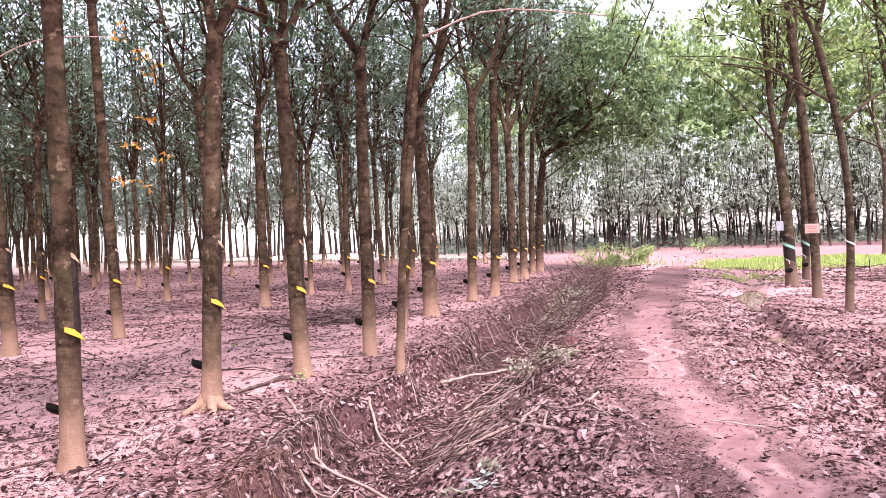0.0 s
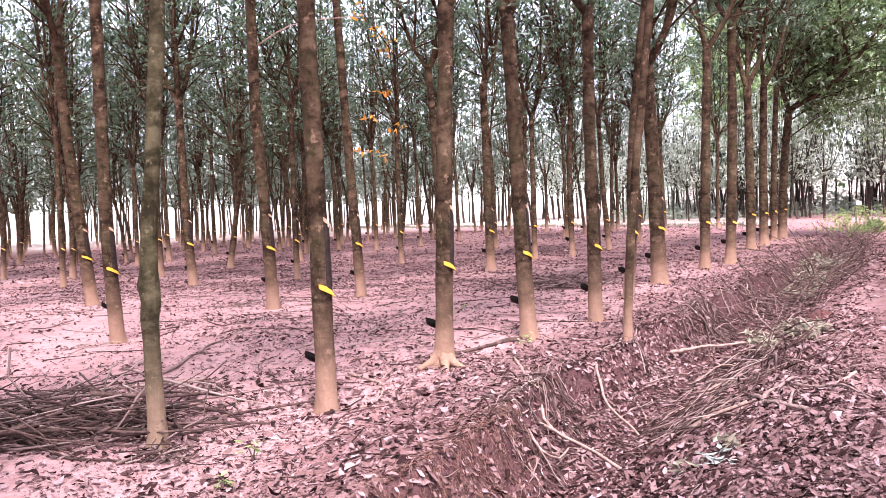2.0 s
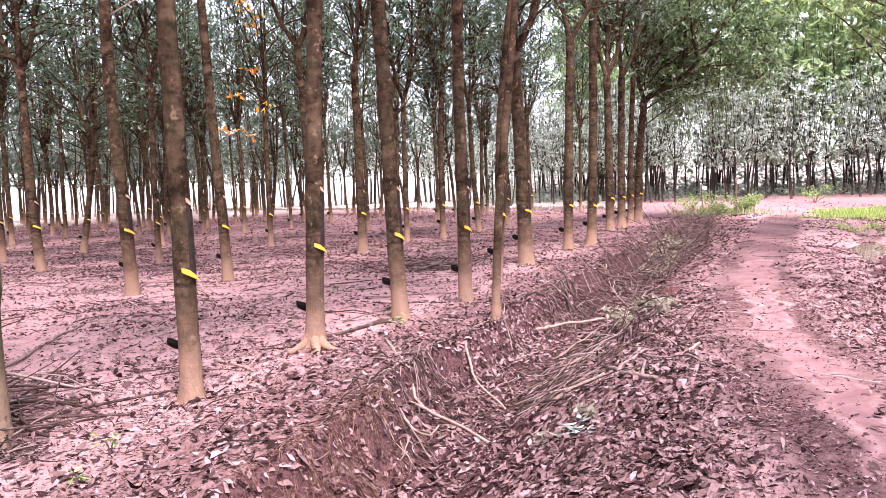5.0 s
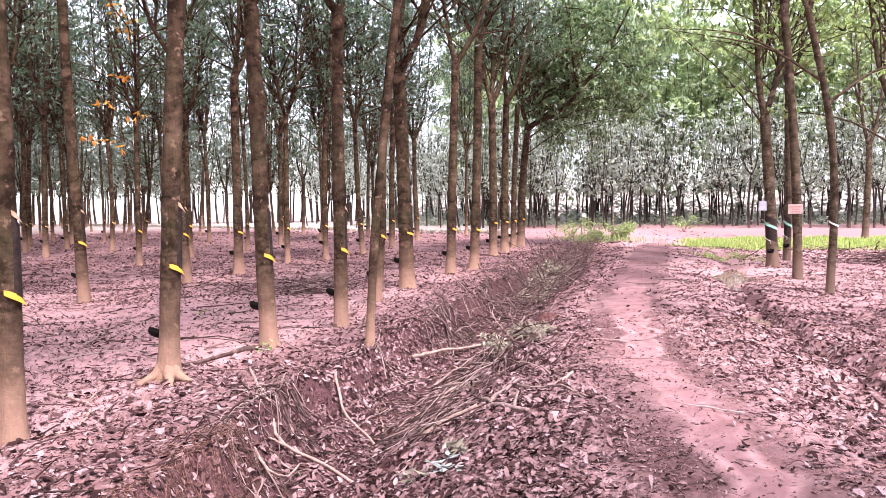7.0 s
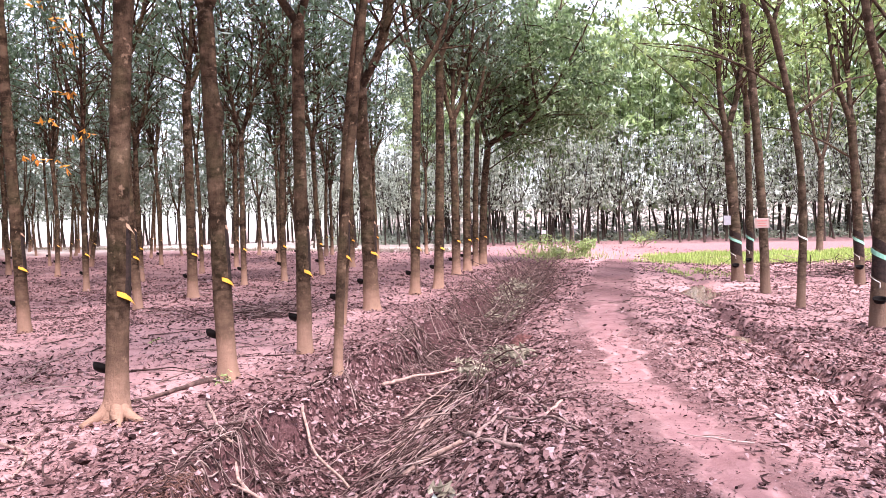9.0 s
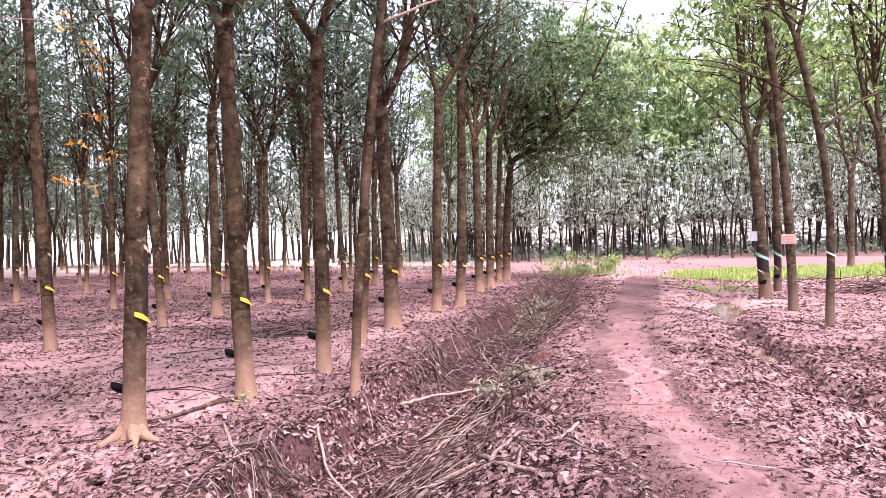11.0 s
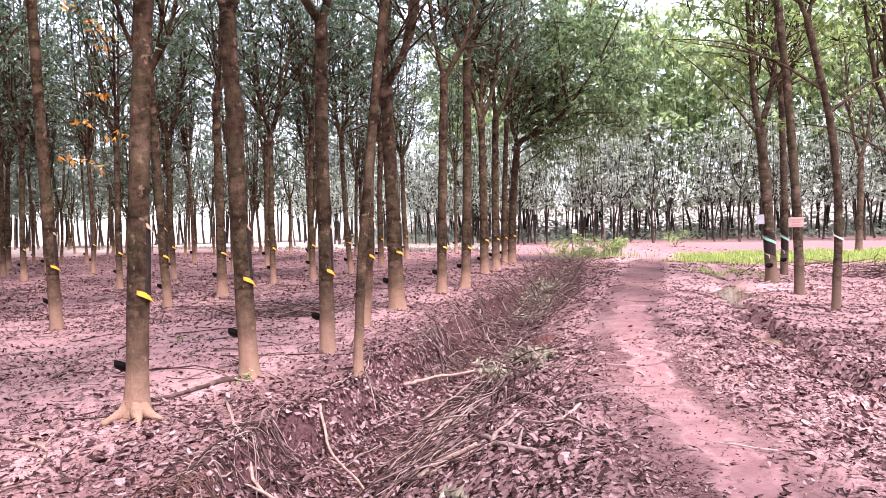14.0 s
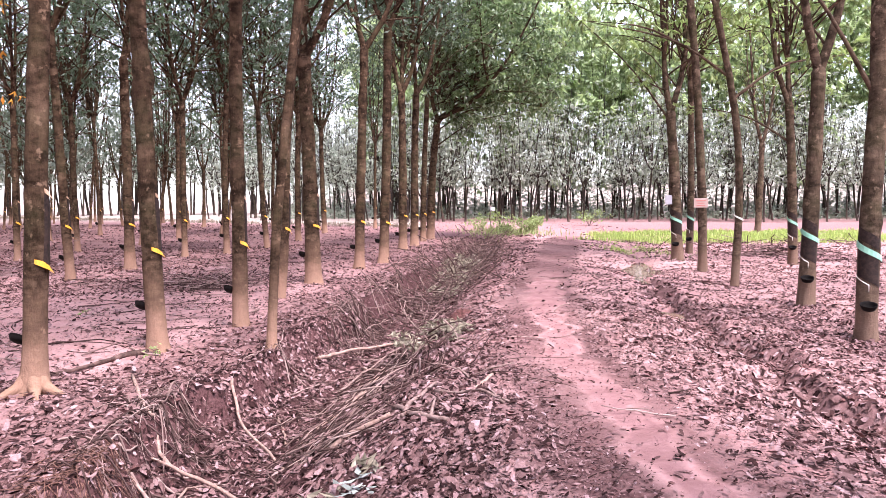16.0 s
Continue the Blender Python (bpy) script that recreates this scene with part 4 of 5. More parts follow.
far_left, k = [], 0
for x, y in spots:
    s = rng.uniform(0.88, 1.12)
    m = pose(x, y, float(ground_z(x, y)), 0, 0, rng.uniform(-22, 22)) @ Matrix.Diagonal((s, s, rng.uniform(0.92, 1.1), 1))
    if math.hypot(x, y) > 44:
        far_left.append(m)
    elif k < len(PATTERNS):
        PATTERNS[k].matrix_basis = m
        k += 1
    else:
        copy_thing(PATTERNS[k % len(PATTERNS)], m)
        k += 1

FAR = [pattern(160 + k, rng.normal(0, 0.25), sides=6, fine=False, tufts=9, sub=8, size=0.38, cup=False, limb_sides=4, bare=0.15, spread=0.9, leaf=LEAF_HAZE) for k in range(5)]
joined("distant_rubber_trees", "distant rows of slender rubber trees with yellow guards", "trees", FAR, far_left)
remove(FAR)

FAR = [pattern(200 + k, rng.normal(0, 0.2), sides=6, fine=False, tufts=6, sub=7, size=0.27, top=6.8 + k % 3, limb_sides=4, tapped="", leaf=LEAF_FAR_HAZE, bark=BARK_FAR, spread=1.3, flare=0.1, low_fork=True) for k in range(5)]
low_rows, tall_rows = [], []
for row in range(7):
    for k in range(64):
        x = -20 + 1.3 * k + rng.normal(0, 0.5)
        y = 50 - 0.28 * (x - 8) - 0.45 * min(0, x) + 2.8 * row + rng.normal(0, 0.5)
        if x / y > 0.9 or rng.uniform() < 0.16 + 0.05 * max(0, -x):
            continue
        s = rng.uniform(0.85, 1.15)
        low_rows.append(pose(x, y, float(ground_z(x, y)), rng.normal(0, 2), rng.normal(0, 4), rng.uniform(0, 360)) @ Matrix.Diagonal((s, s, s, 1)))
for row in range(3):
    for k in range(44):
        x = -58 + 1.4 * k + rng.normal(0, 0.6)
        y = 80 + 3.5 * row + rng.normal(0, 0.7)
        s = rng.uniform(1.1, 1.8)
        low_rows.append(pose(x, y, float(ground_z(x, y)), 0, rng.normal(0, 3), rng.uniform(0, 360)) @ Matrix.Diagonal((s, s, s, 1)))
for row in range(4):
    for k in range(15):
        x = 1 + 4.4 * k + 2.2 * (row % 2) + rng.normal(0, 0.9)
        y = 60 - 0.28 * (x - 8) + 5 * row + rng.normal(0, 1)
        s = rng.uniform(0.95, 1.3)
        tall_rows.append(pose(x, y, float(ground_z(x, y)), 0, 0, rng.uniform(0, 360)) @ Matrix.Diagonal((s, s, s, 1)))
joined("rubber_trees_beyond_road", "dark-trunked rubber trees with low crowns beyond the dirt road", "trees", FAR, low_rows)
remove(FAR)
FAR = [pattern(230 + k, rng.normal(0, 0.3), sides=6, fine=False, tufts=9, sub=4, size=0.6, top=15, limb_sides=4, tapped="", leaf=LEAF_TALL_HAZE, bark=BARK_FAR, spread=1.8, flare=0.1, bulk=(0, 0, 10.5 + k % 2, 3.0, 3.0, 6.2, 180)) for k in range(4)]
joined("tall_trees_beyond_road", "tall leafy trees far beyond the dirt road", "trees", FAR, tall_rows)
remove(FAR)

# ---- ground cover ----
r2 = np.random.default_rng(91)
bx, by = r2.uniform(-8, 62, 6000), r2.uniform(0, 26, 6000)
scrub = np.stack([bx, 57 - 0.28 * (bx - 8) + by, 0.15 + 0.13 * by * r2.uniform(0, 1, 6000)], 1)
# The undergrowth takes the far leaf colour, with haze painted in.
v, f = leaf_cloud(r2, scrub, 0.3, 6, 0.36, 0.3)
tagged(new("undergrowth", mesh_fast("undergrowth", v, f, LEAF_FAR_HAZE)), "undergrowth below the far trees, painted pale for haze", "undergrowth", kind="stuff")


def litter(name, n, x0, x1, y0, y1, size, density, rng, lift=0.02, simple=False):
    """Dead leaves strewn over the ground: pointed ovals of four triangles, bent along their length; far off folded diamonds."""
    x, y = rng.uniform(x0, x1, n), rng.uniform(y0, y1, n)
    keep = rng.uniform(0, 1, n) < density(x, y)
    x, y = x[keep], y[keep]
    n = len(x)
    az, s = rng.uniform(0, 2 * P, n), size * np.minimum(rng.lognormal(-0.1, 0.4, n), 1.6)
    curl, tilt, roll = rng.normal(0.08, 0.25, n), rng.normal(0.0, 0.2, n), rng.normal(0, 0.5, n)
    d, w = np.stack([np.cos(az), np.sin(az)], 1), np.stack([-np.sin(az), np.cos(az)], 1)
    wide = s * rng.uniform(0.12, 0.22, n)
    rows = []
    shape = ((-0.5, 0), (0, 1), (0.5, 0), (0, -1)) if simple else ((-0.5, 0), (-0.18, 1), (0.2, 0.85), (0.5, 0), (0.2, -0.85), (-0.18, -1))
    for u, k in shape:
        bend = rng.normal(0, 0.03, n) * s
        px = x + s * u * d[:, 0] + k * wide * w[:, 0] + bend
        py = y + s * u * d[:, 1] + k * wide * w[:, 1]
        up = s * tilt * u + s * curl * 2.4 * u * u + k * wide * np.sin(roll) + abs(k) * wide * rng.uniform(0, 0.3, n)
        rows.append(np.stack([px, py, up], 1))
    v = np.stack(rows, 1)
    under = ground_z(x, y)[:, None]
    if not simple:
        under = under + np.clip(ground_z(v[:, :, 0], v[:, :, 1]) - under, -0.014, 0.014)
    v[:, :, 2] += (0.003 - v[:, :, 2].min(1) + lift * rng.uniform(0, 1, n) ** 2)[:, None] + under
    i = len(shape) * np.arange(n)[:, None]
    f = np.concatenate([i + np.array([t]) for t in (((0, 3, 1), (1, 3, 2)) if simple else ((0, 5, 1), (1, 5, 4), (1, 4, 2), (2, 4, 3)))])
    tagged(new(name, mesh_fast(name, v.reshape(-1, 3), f, LITTER)), "dry curled brown and pale leaves strewn over the soil", "leaf litter", kind="stuff")


rng = np.random.default_rng(5)
litter("leaf_litter", 22000, -8.5, -1, 2.4, 6.5, 0.066, cover, rng)
litter("leaf_litter", 34000, -8.5, -1, 6.5, 10.5, 0.056, cover, rng)
litter("leaf_litter", 66000, -1, 6.5, 2.4, 6.5, 0.056, cover, rng)
litter("leaf_litter", 84000, -1, 6.5, 6.5, 10.5, 0.048, cover, rng)
litter("leaf_litter", 135000, -18, 11, 10.5, 16, 0.062, cover, rng, simple=True)
litter("leaf_litter", 26000, 6.5, 11, 4, 10.5, 0.058, cover, rng, simple=True)
litter("leaf_litter", 36000, 11, 20, 9, 26, 0.08, cover, rng, simple=True)
litter("leaf_litter", 100000, -18, 13, 16, 26, 0.078, cover, rng, simple=True)
litter("leaf_litter", 60000, -40, 14, 26, 50, 0.11, cover, rng, simple=True)
litter("leaf_litter", 40000, -27, -8.5, 4, 10.5, 0.08, cover, rng, simple=True)
litter("leaf_litter", 44000, -8.5, 8, -7, 2.4, 0.07, cover, rng, simple=True)
litter("leaf_litter", 30000, -52, -18, 9, 26, 0.12, cover, rng, simple=True)


def beside(x, y):
    off = np.abs(x - path_x(y))
    return np.clip(off / 0.3 - 0.3, 0.12, 1) * np.clip(2.2 - off / 0.8, 0, 1)


litter("leaf_crumbs", 34000, 0, 4.2, 3, 10, 0.026, beside, rng, simple=True)
litter("leaf_crumbs", 24000, -4, 1.5, 3, 7.5, 0.026, lambda x, y: np.full(len(x), 0.9), rng, simple=True)
litter("leaf_crumbs", 9000, -9, -1, 3, 10, 0.04, lambda x, y: np.full(len(x), 0.8), rng)


def fallen_branch(points, r0, r1, material, label, lift=0.0, wander=0.006, seed=0, forks=0):
    """A stick lying on the ground through the given places, crooked and tapering."""
    r = np.random.default_rng(seed + int(1000 * abs(points[0][0])))
    p = np.array([(x, y, 0) for x, y in points], float)
    line = spline(p, 14)
    line[1:-1, :2] += r.normal(0, wander, (12, 2))
    g = ground_z(line[:, 0], line[:, 1])
    u = np.linspace(0, 1, 14)
    straight = g[0] + (g[-1] - g[0]) * u
    line[:, 2] = np.maximum(g, 0.5 * g + 0.5 * straight) + r0 * 0.8 + lift
    b = Bundle()
    rad = np.linspace(r0, r1, 14) * (1 + r.normal(0, 0.08, 14))
    b.add(*tube(line, rad, 8))
    for k in range(forks):
        i = int(r.integers(3, 11))
        d = np.array((*r.normal(0, 1, 2), 0.25))
        d *= r.uniform(0.15, 0.4) / np.linalg.norm(d)
        b.add(*tube(np.array([line[i], line[i] + d * 0.5 + (0, 0, 0.02), line[i] + d]), (r1 * 0.9, r1 * 0.7, r1 * 0.4), 5))
    return tagged(new("fallen_branch", b.mesh("fallen_branch", material)), label, "branch", "fallen branches")


def brush(name, label, n, place, length, radius, heading, spread, height, seed, material=TWIG):
    """Many thin dead twigs heaped together; place(r) gives one twig's middle."""
    r = np.random.default_rng(seed)
    b = Bundle()
    for k in range(n):
        x, y = place(r)
        l, a = r.uniform(*length), heading + r.normal(0, spread)
        u = np.linspace(-0.5, 0.5, 5)
        px, py = x + l * u * math.cos(a), y + l * u * math.sin(a)
        arc = r.normal(0, 0.14) * l * (1 - 4 * u * u)
        px, py = px - arc * math.sin(a) + r.normal(0, 0.015 * l, 5), py + arc * math.cos(a) + r.normal(0, 0.015 * l, 5)
        g = ground_z(px, py)
        top = r.uniform(0, 1) ** 1.6 * height
        z = 0.6 * g + 0.4 * (g.mean() + (g[-1] - g[0]) * u) + top + u * r.normal(0, 0.8) * height + 0.01
        rr = r.uniform(*radius)
        b.add(*tube(np.stack([px, py, np.maximum(z, g + rr)], 1), np.linspace(rr, rr * 0.45, 5), 5))
    return tagged(new(name, b.mesh(name, material)), label, "brushwood", kind="stuff")


PALE, GREY = "pale bare fallen branch lying across the ditch", "grey-brown fallen branch on the leaf litter"
fallen_branch([(-1.94, 7.41), (-1.56, 6.35), (-1.24, 5.76), (-0.93, 5.6), (-0.6, 5.2)], 0.014, 0.013, PALE_STICK, PALE, forks=1)
fallen_branch([(-1.57, 5.4), (-1.12, 5.0), (-1.0, 5.5), (-0.92, 5.71)], 0.01, 0.006, PALE_STICK, PALE, forks=1)
fallen_branch([(-1.03, 7.15), (-0.92, 6.76), (-0.68, 6.31), (-0.47, 5.92)], 0.014, 0.009, PALE_STICK, PALE)
fallen_branch([(-0.66, 7.26), (-0.58, 6.89), (-0.51, 6.45)], 0.011, 0.008, PALE_STICK, PALE)
fallen_branch([(-0.13, 5.8), (0.1, 5.86), (0.29, 5.84)], 0.02, 0.016, PALE_STICK, PALE, lift=0.015)
fallen_branch([(0.32, 5.99), (0.47, 5.5), (0.64, 5.29)], 0.02, 0.015, DARK_STICK, GREY, lift=0.015, forks=1)
fallen_branch([(-0.4, 8.99), (-0.07, 9.4), (0.49, 9.6)], 0.024, 0.014, PALE_STICK, PALE, lift=0.08)
fallen_branch([(0.36, 5.63), (0.5, 6.0), (0.66, 6.3)], 0.018, 0.012, DARK_STICK, GREY, lift=0.03)
fallen_branch([(0.34, 7.25), (0.8, 6.7), (1.2, 6.35)], 0.011, 0.006, DARK_STICK, GREY, forks=2)
fallen_branch([(0.64, 6.14), (0.9, 5.8), (1.08, 5.49)], 0.012, 0.007, DARK_STICK, GREY, lift=0.02)
fallen_branch([(-0.14, 7.83), (0.4, 8.6), (1.01, 8.3)], 0.01, 0.006, DARK_STICK, GREY, lift=0.04)
fallen_branch([(-0.27, 6.48), (-0.05, 7.1), (0.14, 7.81)], 0.012, 0.007, PALE_STICK, PALE, lift=0.03)
fallen_branch([(-0.4, 6.3), (-0.1, 7.1), (0.1, 7.95)], 0.01, 0.006, DARK_STICK, GREY, lift=0.04)
fallen_branch([(-0.11, 6.95), (0.15, 7.5), (0.42, 8.1)], 0.012, 0.007, PALE_STICK, PALE, lift=0.04)
fallen_branch([(-0.2, 6.6), (0.2, 7.4), (0.5, 8.3)], 0.009, 0.005, DARK_STICK, GREY, lift=0.06)
fallen_branch([(0.08, 8.63), (0.3, 8.0), (0.48, 7.4)], 0.012, 0.008, PALE_STICK, PALE, lift=0.03)
fallen_branch([(0.86, 6.88), (0.95, 6.2), (1.04, 5.5)], 0.013, 0.008, DARK_STICK, GREY, lift=0.01, forks=1)
fallen_branch([(0.87, 5.88), (1.0, 6.1), (1.1, 6.27)], 0.018, 0.014, PALE_STICK, "short pale cut stick beside the path", lift=0.01)
fallen_branch([(-2.1, 8.42), (-2.34, 8.1), (-2.68, 7.5)], 0.035, 0.015, DARK_TWIG, "surface root running from a trunk over the soil", lift=-0.01)
fallen_branch([(-5.4, 6.0), (-5.9, 7.4), (-6.4, 8.9)], 0.02, 0.01, DARK_STICK, GREY)
fallen_branch([(-4.3, 8.8), (-4.45, 9.7), (-4.6, 10.9)], 0.018, 0.008, DARK_STICK, GREY, wander=0.04, forks=1)
fallen_branch([(-3.4, 6.4), (-2.9, 6.1), (-2.7, 5.5), (-2.9, 5.3)], 0.014, 0.009, PALE_STICK, "curled pale fallen branch near a trunk", forks=1)
fallen_branch([(-5.9, 3.5), (-5.3, 3.6), (-4.8, 3.4)], 0.045, 0.035, DARK_STICK, "thick cut branch beside the brushwood", lift=0.03)
fallen_branch([(-6.3, 4.2), (-5.3, 4.6), (-4.3, 5.4)], 0.022, 0.012, PALE_STICK, GREY, lift=0.16)
fallen_branch([(3.6, 4.4), (3.9, 4.75), (4.3, 5.0)], 0.02, 0.012, DARK_STICK, GREY)
brush("brushwood_pile", "long dark branches in a heap under a thin tree", 150, lambda r: (lambda u: (-6.3 + 2.4 * u + r.normal(0, 0.25), 3.7 + 0.9 * u + r.normal(0, 0.3)))(r.uniform()), (0.5, 1.6), (0.006, 0.02), 0.45, 0.7, 0.24, 10, DARK_TWIG)
brush("brushwood_pile", "heap of dead twigs under a thin tree", 240, lambda r: (lambda u: (-6.2 + 2.3 * u + r.normal(0, 0.22), 3.65 + 0.8 * u + r.normal(0, 0.34)))(r.uniform()), (0.25, 1.1), (0.004, 0.015), 0.5, 1.3, 0.3, 11)
brush("brushwood_pile", "small heap of dead twigs at a trunk", 46, lambda r: (-3.5 + r.normal(0, 0.13), 3.85 + r.normal(0, 0.07)), (0.12, 0.45), (0.003, 0.009), 0.5, 1.2, 0.08, 12)
brush("ditch_twigs", "long dead twigs thrown into the ditch", 330, lambda r: (lambda y: (float(ditch_x(y)) + r.normal(0.35, 0.35), y))(5.4 + 5.1 * r.beta(1.6, 2.2)), (0.12, 0.7), (0.002, 0.007), 0.6, 1.6, 0.06, 13)
brush("ditch_twigs", "bundle of long dead twigs lying along the ditch", 60, lambda r: (lambda y: (float(ditch_x(y)) + r.normal(0.4, 0.2), y))(r.uniform(5.4, 8.4)), (0.4, 1.3), (0.003, 0.009), 1.12, 0.4, 0.07, 25)
brush("ditch_twigs", "tangled dead twigs heaped in the ditch", 520, lambda r: (lambda y: (float(ditch_x(y)) + r.normal(-0.15, 0.4), y))(10 + 17 * r.uniform()), (0.2, 0.9), (0.003, 0.012), 1.2, 1.0, 0.34, 14)
brush("brushwood_pile", "dark tangle of dead branches along the ditch", 420, lambda r: (lambda y: (float(ditch_x(y)) + r.normal(-0.1, 0.45), y))(13 + 17 * r.uniform()), (0.3, 1.2), (0.004, 0.014), 1.2, 0.9, 0.42, 24, DARK_TWIG)
brush("scattered_twigs", "dead twigs scattered over the plantation floor", 420, lambda r: (r.uniform(-14, -1.2), r.uniform(4, 22)), (0.2, 1.3), (0.004, 0.011), 0.3, 1.2, 0.03, 15)
brush("scattered_twigs", "short thin twigs among the leaf litter", 320, lambda r: (r.uniform(-4, 1.5), r.uniform(3.3, 8)), (0.05, 0.28), (0.0015, 0.0045), 0.6, 1.5, 0.02, 26)
brush("scattered_twigs", "dead twigs scattered beside the path", 160, lambda r: (r.uniform(0.6, 8), r.uniform(4, 18)), (0.1, 0.6), (0.003, 0.008), 0.6, 1.3, 0.02, 16)
brush("brushwood_pile", "low heap of dead branches on the forest floor", 110, lambda r: (-2.6 + r.normal(0, 0.5), 14.2 + r.normal(0, 0.3)), (0.3, 1.0), (0.004, 0.011), 0.2, 1.2, 0.2, 17)
brush("brushwood_pile", "low heap of dead branches among the trees", 130, lambda r: (11.6 + r.normal(0, 1.0), 19.6 + r.normal(0, 0.5)), (0.4, 1.5), (0.005, 0.013), 0.2, 1.2, 0.35, 18)


def bank_roots(n, seed):
    """Thin curling roots hanging in tangles out of the ditch's cut bank."""
    r, b = np.random.default_rng(seed), Bundle()
    knots = 4.2 + 9.5 * r.uniform(0, 1, 17)
    for k in range(n):
        y = r.choice(knots) + r.normal(0, 0.2)
        s0, ln, a = r.uniform(-1.05, -0.6), r.uniform(0.12, 0.6), r.normal(-0.3, 1.1)
        u = np.linspace(0, 1, 7)
        turn = a + r.normal(0, 0.7) * u + np.cumsum(r.normal(0, 0.16, 7))
        yy = y + np.cumsum(np.sin(turn)) * ln / 7
        xx = ditch_x(y) - 0.1 * math.sin(2.3 * y) - 0.06 * math.sin(5.9 * y + 1) + s0 + np.cumsum(np.cos(turn)) * ln / 7
        zz = ground_z(xx, yy) + 0.008 + r.uniform(0, 0.1) * np.sin(P * u)
        rr = 0.0025 + 0.008 * r.uniform() ** 2
        b.add(*tube(np.stack([xx, yy, zz], 1), np.linspace(rr, rr * 0.4, 7), 5))
    tagged(new("bank_roots", b.mesh("bank_roots", TWIG)), "thin roots hanging from the cut ditch bank", "roots", kind="stuff")


bank_roots(560, 21)
ROOTS = plain_material("fine_dry_root", (0.05, 0.022, 0.017), (0.24, 0.125, 0.1), 40, 0.9, 0.1)
brush("root_tangle", "matted brown roots on the crumbling ditch bank", 1100, lambda r: (lambda y: (float(ditch_x(y)) + r.normal(-0.68, 0.17), y))(r.uniform(3.4, 5.2)), (0.04, 0.2), (0.001, 0.003), 0.2, 1.6, 0.04, 22, ROOTS)


def clods(name, label, n, place, size, seed):
    """Small broken lumps of soil."""
    r = np.random.default_rng(seed)
    base = np.array(((1, 0, 0), (0, 1, 0), (-1, 0, 0), (0, -1, 0), (0, 0, 1), (0, 0, -1), (0.7, 0.7, 0.5), (-0.7, 0.6, 0.4), (-0.6, -0.7, 0.5), (0.7, -0.6, 0.4)), float)
    faces = ((0, 6, 4), (6, 1, 4), (1, 7, 4), (7, 2, 4), (2, 8, 4), (8, 3, 4), (3, 9, 4), (9, 0, 4), (0, 1, 6), (1, 2, 7), (2, 3, 8), (3, 0, 9), (1, 0, 5), (2, 1, 5), (3, 2, 5), (0, 3, 5))
    b = Bundle()
    for k in range(n):
        x, y = place(r)
        q = base * r.uniform(0.6, 1.3, (10, 1)) * size * r.lognormal(0, 0.5) * (1, 1, 0.7)
        b.add(q + (x, y, float(ground_z(x, y)) + 0.2 * size), faces)
    tagged(new(name, b.mesh(name, CLOD, False)), label, "soil", kind="stuff")


DUG = plain_material("dug_soil", (0.03, 0.012, 0.011), (0.15, 0.066, 0.06), 26, 0.95, 0.1, 1.0)
CLOD = plain_material("damp_clod", (0.035, 0.015, 0.015), (0.17, 0.08, 0.076), 30, 0.9, 0.15, 0.6)
clods("soil_clods", "crumbling lumps of soil along the gully", 420, lambda r: (lambda y: (float(gully_x(y)) + r.normal(0.14, 0.12), y))(r.uniform(4, 13)), 0.018, 61)
clods("soil_clods", "small crumbs of soil on the trodden path", 700, lambda r: (lambda y: (float(path_x(y)) + r.normal(-0.1, 0.35), y))(r.uniform(3.4, 10)), 0.006, 64)
clods("soil_clods", "crumbling lumps of soil in the ditch", 420, lambda r: (lambda y: (float(ditch_x(y)) + r.normal(-0.3, 0.25), y))(r.uniform(4, 14)), 0.013, 62)
clods("soil_clods", "crumbling lumps of soil on the cut ditch bank", 900, lambda r: (lambda y: (float(ditch_x(y)) - 0.1 * math.sin(2.3 * y) - 0.06 * math.sin(5.9 * y + 1) + r.normal(-0.72, 0.1), y))(r.uniform(3.6, 16)), 0.013, 63)


def soil_mound(x, y, width, height, seed):
    """A rough heap of dug soil."""
    r = np.random.default_rng(seed)
    v, f = [], []
    rings, sides = 9, 22
    for i in range(rings):
        u = i / (rings - 1)
        for k in range(sides):
            t = 2 * P * k / sides
            q = width * u * (1 + 0.16 * math.sin(3 * t + seed) + 0.1 * math.sin(5 * t)) * (1 + r.normal(0, 0.04))
            px, py = x + q * math.cos(t), y + q * math.sin(t)
            v.append((px, py, float(ground_z(px, py)) + height * (1 - u * u) ** 1.3 * (1 + (r.normal(0, 0.16) if i else 0.05)) - (0.03 if i == rings - 1 else 0)))
    for i in range(rings - 1):
        for k in range(sides):
            l = (k + 1) % sides
            f.append((i * sides + k, i * sides + l, (i + 1) * sides + l, (i + 1) * sides + k))
    tagged(new("soil_mound", mesh_from("soil_mound", v, f, DUG)), "small reddish heap of dug soil beside the ditch", "soil heap", "soil heaps")


soil_mound(1.40, 10.57, 0.2, 0.1, 2)
brush("brushwood_pile", "low tangle of dead twigs on a soil heap", 60, lambda r: (0.58 + r.normal(0, 0.22), 7.16 + r.normal(0, 0.2)), (0.15, 0.6), (0.003, 0.01), 0.4, 1.2, 0.22, 19)


